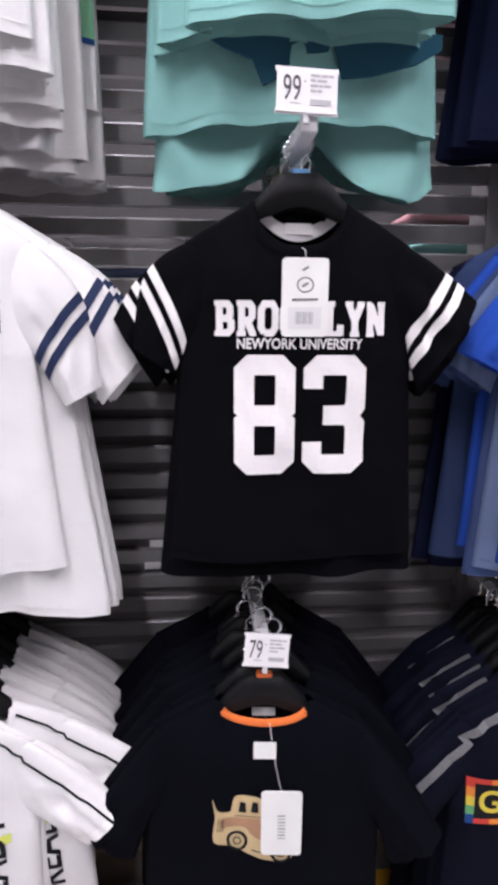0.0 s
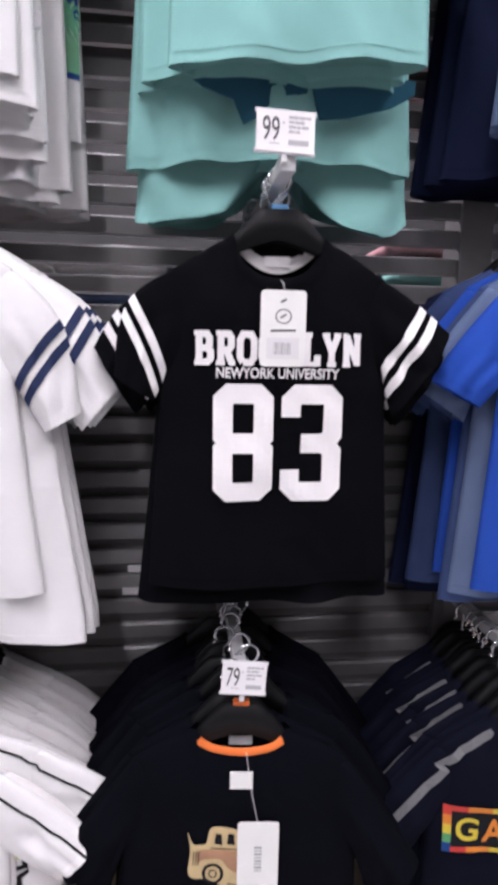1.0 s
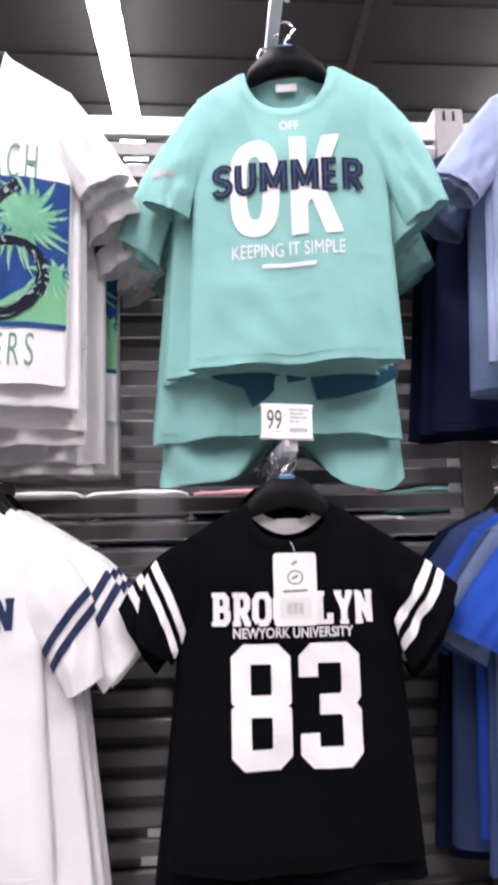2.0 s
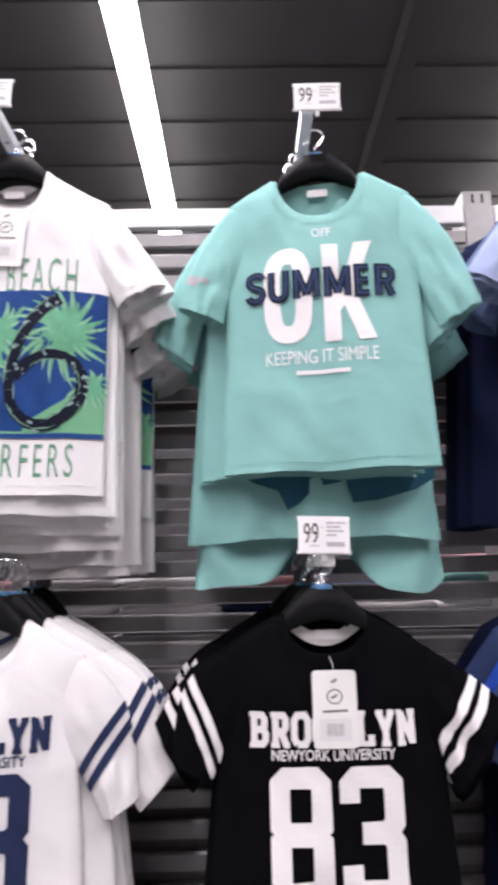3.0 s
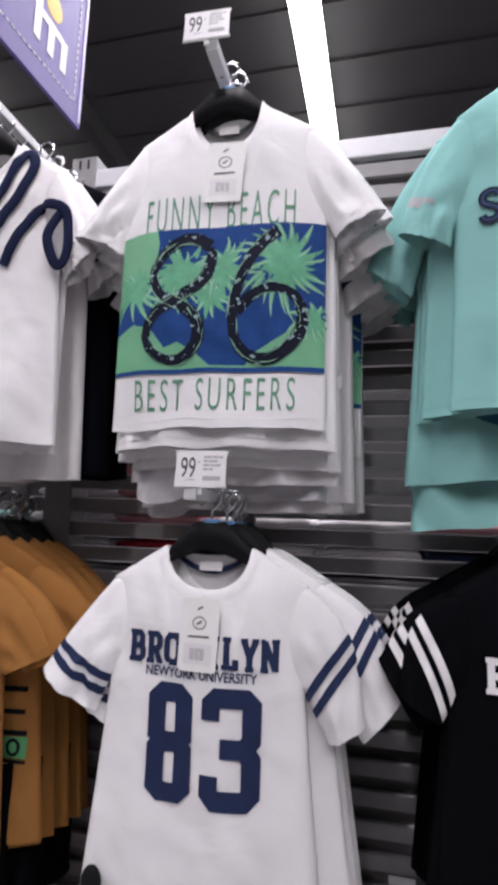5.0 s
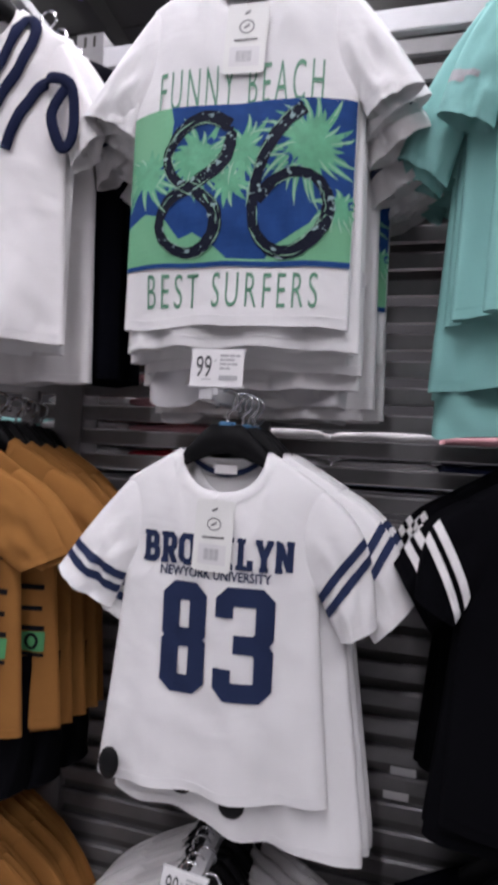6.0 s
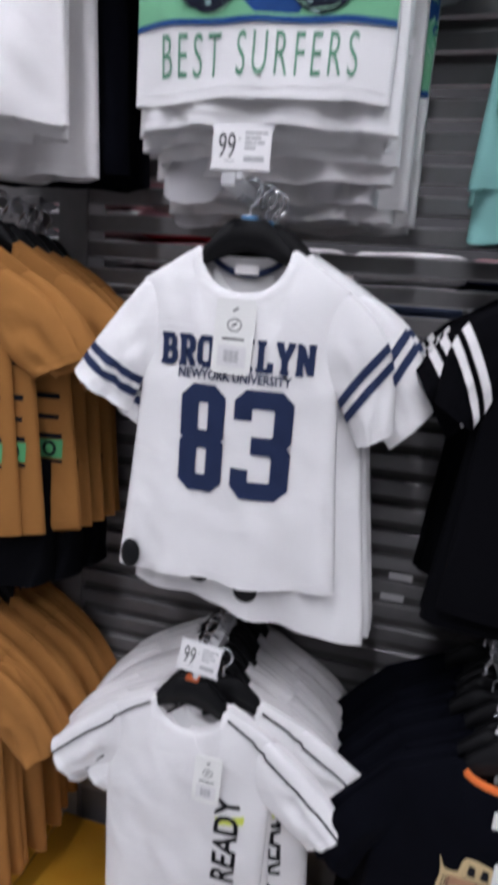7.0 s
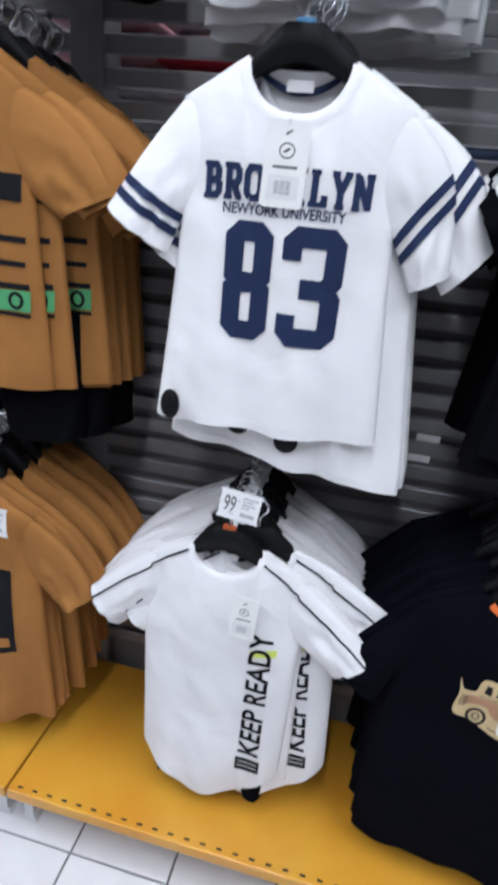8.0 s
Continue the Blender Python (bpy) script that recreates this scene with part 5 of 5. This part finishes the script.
nav = make_tee(Tee(seed=45.0, length=0.64, hem=0.21), NAVY, "dark navy jersey T-shirt hanging in a row", group="blue shirts")
for src, m in ((ste, pose(0.53, 1.09, 1.625, 0, 0, -4)), (den, pose(0.525, 1.13, 1.622, 0, 0, 3)), (nav, pose(0.53, 1.26, 1.62, 0, 0, 0))):
    src.matrix_world = m
    copy_thing(HANGER_PLAIN, m)
hang_row(royal, hanger_copy("plain"), 0.54, 1.63, 1.03, 0, 0.03, 91, (), 3, -6)
for k, (src, yy, dx, rot) in enumerate(((royal, 1.165, -0.015, 6), (den, 1.20, -0.03, -4), (den, 1.23, -0.02, 5), (nav, 1.29, -0.02, -3))):
    m = pose(0.53 + dx, yy, 1.625 - 0.002 * k, 0, 0, rot)
    copy_thing(src, m)
    copy_thing(HANGER_PLAIN, m)
cut_p = Tee(seed=47.0, length=0.545, cuff_out=(0.28, 0.20), cuff_in=(0.20, 0.25))
peri = make_tee(cut_p, PERI, "pale periwinkle blue plain jersey T-shirt on a hanger", group="pale blue shirts")
hang_row(peri, hanger_copy("plain"), 0.565, 2.42, 1.03, 0, 0.03, 95, (), 3, -4)
for src, yy, dx, dz, rot in ((peri, 1.07, 0.0, -0.035, 3), (ste, 1.11, -0.005, -0.01, -4), (ste, 1.15, 0.0, -0.05, 4), (nav, 1.20, -0.035, -0.03, -3), (nav, 1.25, -0.05, -0.04, 2), (nav, 1.30, -0.05, -0.05, -2)):
    m = pose(0.56 + dx, yy, 2.42 + dz * 0.2, 0, 0, rot)
    copy_thing(src, m)
    copy_thing(HANGER_PLAIN, m)
cut_g = Tee(seed=49.0, length=0.60, neck=0.066, slope=0.06, cuff_out=(0.29, 0.22), cuff_in=(0.20, 0.29))
box_navy = make_tee(cut_g, MIDNIGHT, "midnight navy T-shirt with grey shoulder inserts and rainbow box print", group="box print shirts")
rainbow_box(cut_g, box_navy, -0.045, -0.21, 0.21, 0.088)
for side in (-1, 1):
    line = []
    for f in range(8):
        x = side * (0.074 + 0.088 * f / 7)
        z = cut_g.top(x, True) - 0.020 - 0.012 * f / 7
        line.append(Vector((x, cut_g.skin(x, z) - (0.004 if f < 5 else 0.011), z)))
    line += [cut_g.sleeve_at(side, a / 8, 0.26, True, 0.004) for a in range(0, 9)]
    bm, rows = bmesh.new(), []
    for i, p in enumerate(line):
        d = line[min(i + 1, len(line) - 1)] - line[max(i - 1, 0)]
        nrm = Vector((-d.z, 0, d.x)).normalized() * 0.009
        rows.append([bm.verts.new(p + nrm), bm.verts.new(p - nrm)])
    for r0, r1 in zip(rows, rows[1:]):
        bm.faces.new((r0[0], r0[1], r1[1], r1[0]))
    part("shoulder_insert", bm, INK_STRIPE_GREY, box_navy, "grey marl shoulder stripe")
hang_row(box_navy, hanger_copy("plain"), 0.47, 0.845, 1.03, 9, 0.030, 101, (), 4, -3, 0.015)

# ---------------------------------------------------------------- sign board over the wall
sign = thing("store_sign", "purple hanging sign board with white stitching and a logo", "sign", pose(-1.06, 0, 0), kind="")
bm = bmesh.new()
prof = [(0.80, 2.655), (1.345, 2.690), (1.335, 3.30), (0.80, 3.30)]
v0 = [bm.verts.new((-0.005, y, z)) for y, z in prof]
v1 = [bm.verts.new((0.005, y, z)) for y, z in prof]
bm.faces.new(v0[::-1])
bm.faces.new(v1)
for i in range(4):
    bm.faces.new((v0[i], v0[(i + 1) % 4], v1[(i + 1) % 4], v1[i]))
bmesh.ops.recalc_face_normals(bm, faces=bm.faces[:])
part("board", bm, PURPLE, sign)
bm = bmesh.new()
box(bm, -0.007, 0.0075, 1.331, 1.343, 2.70, 3.30, 0.002)
part("edge_strip", bm, LILAC, sign, "pale lilac edge strip")
bm = bmesh.new()
for k in range(26):
    y0 = 0.82 + 0.0195 * k
    if y0 < 1.30:
        box(bm, 0.0052, 0.0066, y0, y0 + 0.011, 2.708 + 0.035 * (k / 26), 2.7115 + 0.035 * (k / 26))
for k in range(28):
    box(bm, 0.0052, 0.0066, 1.305, 1.3085, 2.745 + 0.0195 * k, 2.756 + 0.0195 * k)
tagged(part("stitching", bm, SIGN_WHITE, sign, "white dashed stitching"), kind="stuff")
bm = bmesh.new()
for y0, z1 in ((1.125, 2.885), (1.18, 2.865), (1.235, 2.86)):
    box(bm, 0.0052, 0.0064, y0, y0 + 0.026, 2.775, z1)
box(bm, 0.0052, 0.0062, 1.150, 1.236, 2.842, 2.864)
part("logo_shape", bm, SIGN_WHITE, sign, "white logo shape")
bm = bmesh.new()
bmesh.ops.create_uvsphere(bm, u_segments=20, v_segments=8, radius=1, matrix=Matrix.Translation((0.0052, 1.195, 2.912)) @ Matrix.Diagonal((0.001, 0.036, 0.036, 1)))
part("logo_dot", bm, SIGN_YELLOW, sign, "yellow logo dot", smooth=True)
bm = bmesh.new()
tube(bm, [(0, 1.28, 3.295), (0, 1.28, 4.40)], 0.003, 6)
part("suspension_rod", bm, CHROME, sign)
part("suspension_rod", tube(bmesh.new(), [(0, 0.86, 3.295), (0, 0.86, 4.40)], 0.003, 6), CHROME, sign)

# ---------------------------------------------------------------- the other side of the wall
rear = thing("rear_shelf", "grey steel shelf on the back of the slatted wall", "shelf")
bm = bmesh.new()
box(bm, -2.45, 1.90, WALL_Y + 0.09, 1.86, 1.535, 1.553, 0.003)
part("shelf_panel", bm, STEEL, rear)
for bx in (-1.03, 0.465):
    bm = bmesh.new()
    box(bm, bx - 0.01, bx + 0.01, WALL_Y + 0.06, 1.80, 1.50, 1.536)
    part("bracket", bm, STEEL, rear)


def folded(w, d, h, seed):
    """A folded garment: a soft slab with rounded front fold and a wavy top."""
    bm = bmesh.new()
    n, rows = 14, []
    for i in range(n + 1):
        x = -w / 2 + w * i / n
        e = min(1.0, (w / 2 - abs(x)) / 0.02)
        ring = []
        for j in range(12):
            q = 2 * math.pi * j / 12
            y = d / 2 * math.copysign(abs(math.cos(q)) ** 0.5, math.cos(q))
            z = h / 2 * math.copysign(abs(math.sin(q)) ** 0.8, math.sin(q)) * (0.55 + 0.45 * e)
            if z > 0:
                z += 0.006 * noise.noise((x * 14 + seed, y * 14, seed))
            ring.append(bm.verts.new((x, y * (0.96 + 0.04 * e), h / 2 + max(z, -h / 2))))
        rows.append(ring)
    for r0, r1 in zip(rows, rows[1:]):
        for j in range(12):
            bm.faces.new((r0[j], r0[(j + 1) % 12], r1[(j + 1) % 12], r1[j]))
    bm.faces.new(rows[0][::-1])
    bm.faces.new(rows[-1])
    bmesh.ops.recalc_face_normals(bm, faces=bm.faces[:])
    return bm


FOLDS = [(PINK, "pink"), (OFFWHITE, "cream"), (RED, "red"), (NAVY, "navy"), (WHITE, "white"), (STEELBLUE, "steel blue"), (TEAL, "mint")]
fold_mesh = [mesh_of(folded(0.24, 0.28, 0.034, 3.0 + k), FOLDS[k][0], True) for k in range(len(FOLDS))]
rnd = random.Random(7)
for col in range(17):
    tall = 10 if col in (5, 6) else rnd.choice((3, 4, 4, 5))
    for lev in range(tall):
        k = rnd.choice((0, 0, 1, 1, 1, 3, 3, 4, 4, 5, 6, 2)) if tall < 8 else rnd.choice((0, 0, 1, 4, 2))
        ob = new("folded_garment", fold_mesh[k])
        ob.matrix_world = pose(-2.32 + 0.252 * col + rnd.uniform(-0.008, 0.008), 1.61 + rnd.uniform(-0.01, 0.01), 1.5535 + 0.0335 * lev, 0, 0, rnd.uniform(-3, 3))
        tagged(ob, FOLDS[k][1] + " folded jersey garment in a stack", "folded garment", group="folded garments")

bm = bmesh.new()
box(bm, -0.085, -0.02, WALL_Y - 0.008, WALL_Y - 0.007, 1.742, 1.758)
tagged(part("shelf_label", bm, INK_YELLOW), "small yellow label strip on a slat", "label")

# paper slips stuck in the slats
for x, z in ((-0.228, 1.002), (-0.240, 0.952)):
    bm = bmesh.new()
    box(bm, x - 0.028, x + 0.022, WALL_Y - 0.006, WALL_Y - 0.005, z - 0.008, z + 0.008)
    tagged(part("paper_slip", bm, TICKET), "small white paper slip stuck in the slats", "paper slip", group="paper slips")

HANGER.matrix_world = pose(-0.562, 1.31, 1.63)
HANGER_PLAIN.matrix_world = pose(-1.13, 1.32, 1.63)
HANGER_ORANGE.matrix_world = pose(0.0, 1.31, 1.63)

# ---------------------------------------------------------------- slats and tiles
PITCH, TALL = 0.0560, 0.0365
for x0, x1 in zip(UPRIGHTS, UPRIGHTS[1:]):
    bm = bmesh.new()
    w = x1 - x0 - 0.074
    prof = [(0.004, -TALL / 2), (-0.004, -TALL / 2 + 0.003), (-0.006, TALL / 2 - 0.004), (-0.002, TALL / 2), (0.009, TALL / 2), (0.009, TALL / 2 - 0.002), (0.000, TALL / 2 - 0.004), (0.006, -TALL / 2 + 0.002)]
    ra = [bm.verts.new((-w / 2, y, z)) for y, z in prof]
    rb = [bm.verts.new((w / 2, y, z)) for y, z in prof]
    for i in range(len(prof)):
        bm.faces.new((ra[i], ra[(i + 1) % 8], rb[(i + 1) % 8], rb[i]))
    bm.faces.new(ra[::-1])
    bm.faces.new(rb)
    bmesh.ops.recalc_face_normals(bm, faces=bm.faces[:])
    me = mesh_of(bm, STEEL)
    for k in range(41):
        z = 2.484 - PITCH * k
        if z < 0.16:
            break
        ob = new("slat", me)
        ob.parent = slat_wall
        ob.location = ((x0 + x1) / 2, WALL_Y, z)

bm = bmesh.new()
box(bm, -FLOOR_TILE / 2 + 0.0025, FLOOR_TILE / 2 - 0.0025, -FLOOR_TILE / 2 + 0.0025, FLOOR_TILE / 2 - 0.0025, -0.007, 0.0)
es = [e for e in bm.edges if all(v.co.z > -0.001 for v in e.verts)]
bmesh.ops.bevel(bm, geom=es, offset=0.0012, segments=1, affect="EDGES")
tile_me = mesh_of(bm, TILE)
rest = []
for i in range(-17, 18):
    for j in range(-16, 21):
        x, y = -0.866 + FLOOR_TILE * (i + 0.5), 0.896 + FLOOR_TILE * (j + 0.5)
        if abs(x) > 4.0 or y > 5.9 or y < -3.0:
            continue
        if -2.6 < x < 0.9 and -0.9 < y < 1.2:
            ob = new("tile", tile_me)
            ob.parent = floor_ob
            ob.location = (x, y, 0)
        else:
            rest.append((x, y))
h = FLOOR_TILE / 2 - 0.0025
verts = [(x + sx * h, y + sy * h, z) for x, y in rest for z in (0.0, -0.007) for sx, sy in ((-1, -1), (1, -1), (1, 1), (-1, 1))]
faces = [tuple(8 * k + i for i in f) for k in range(len(rest)) for f in ((0, 1, 2, 3), (0, 4, 5, 1), (1, 5, 6, 2), (2, 6, 7, 3), (3, 7, 4, 0))]
me = bpy.data.meshes.new("mesh")
me.from_pydata(verts, [], faces)
me.materials.append(TILE)
far = new("far_tiles", me)
far.parent = floor_ob
tagged(far, "pale glazed floor tiles", kind="stuff")
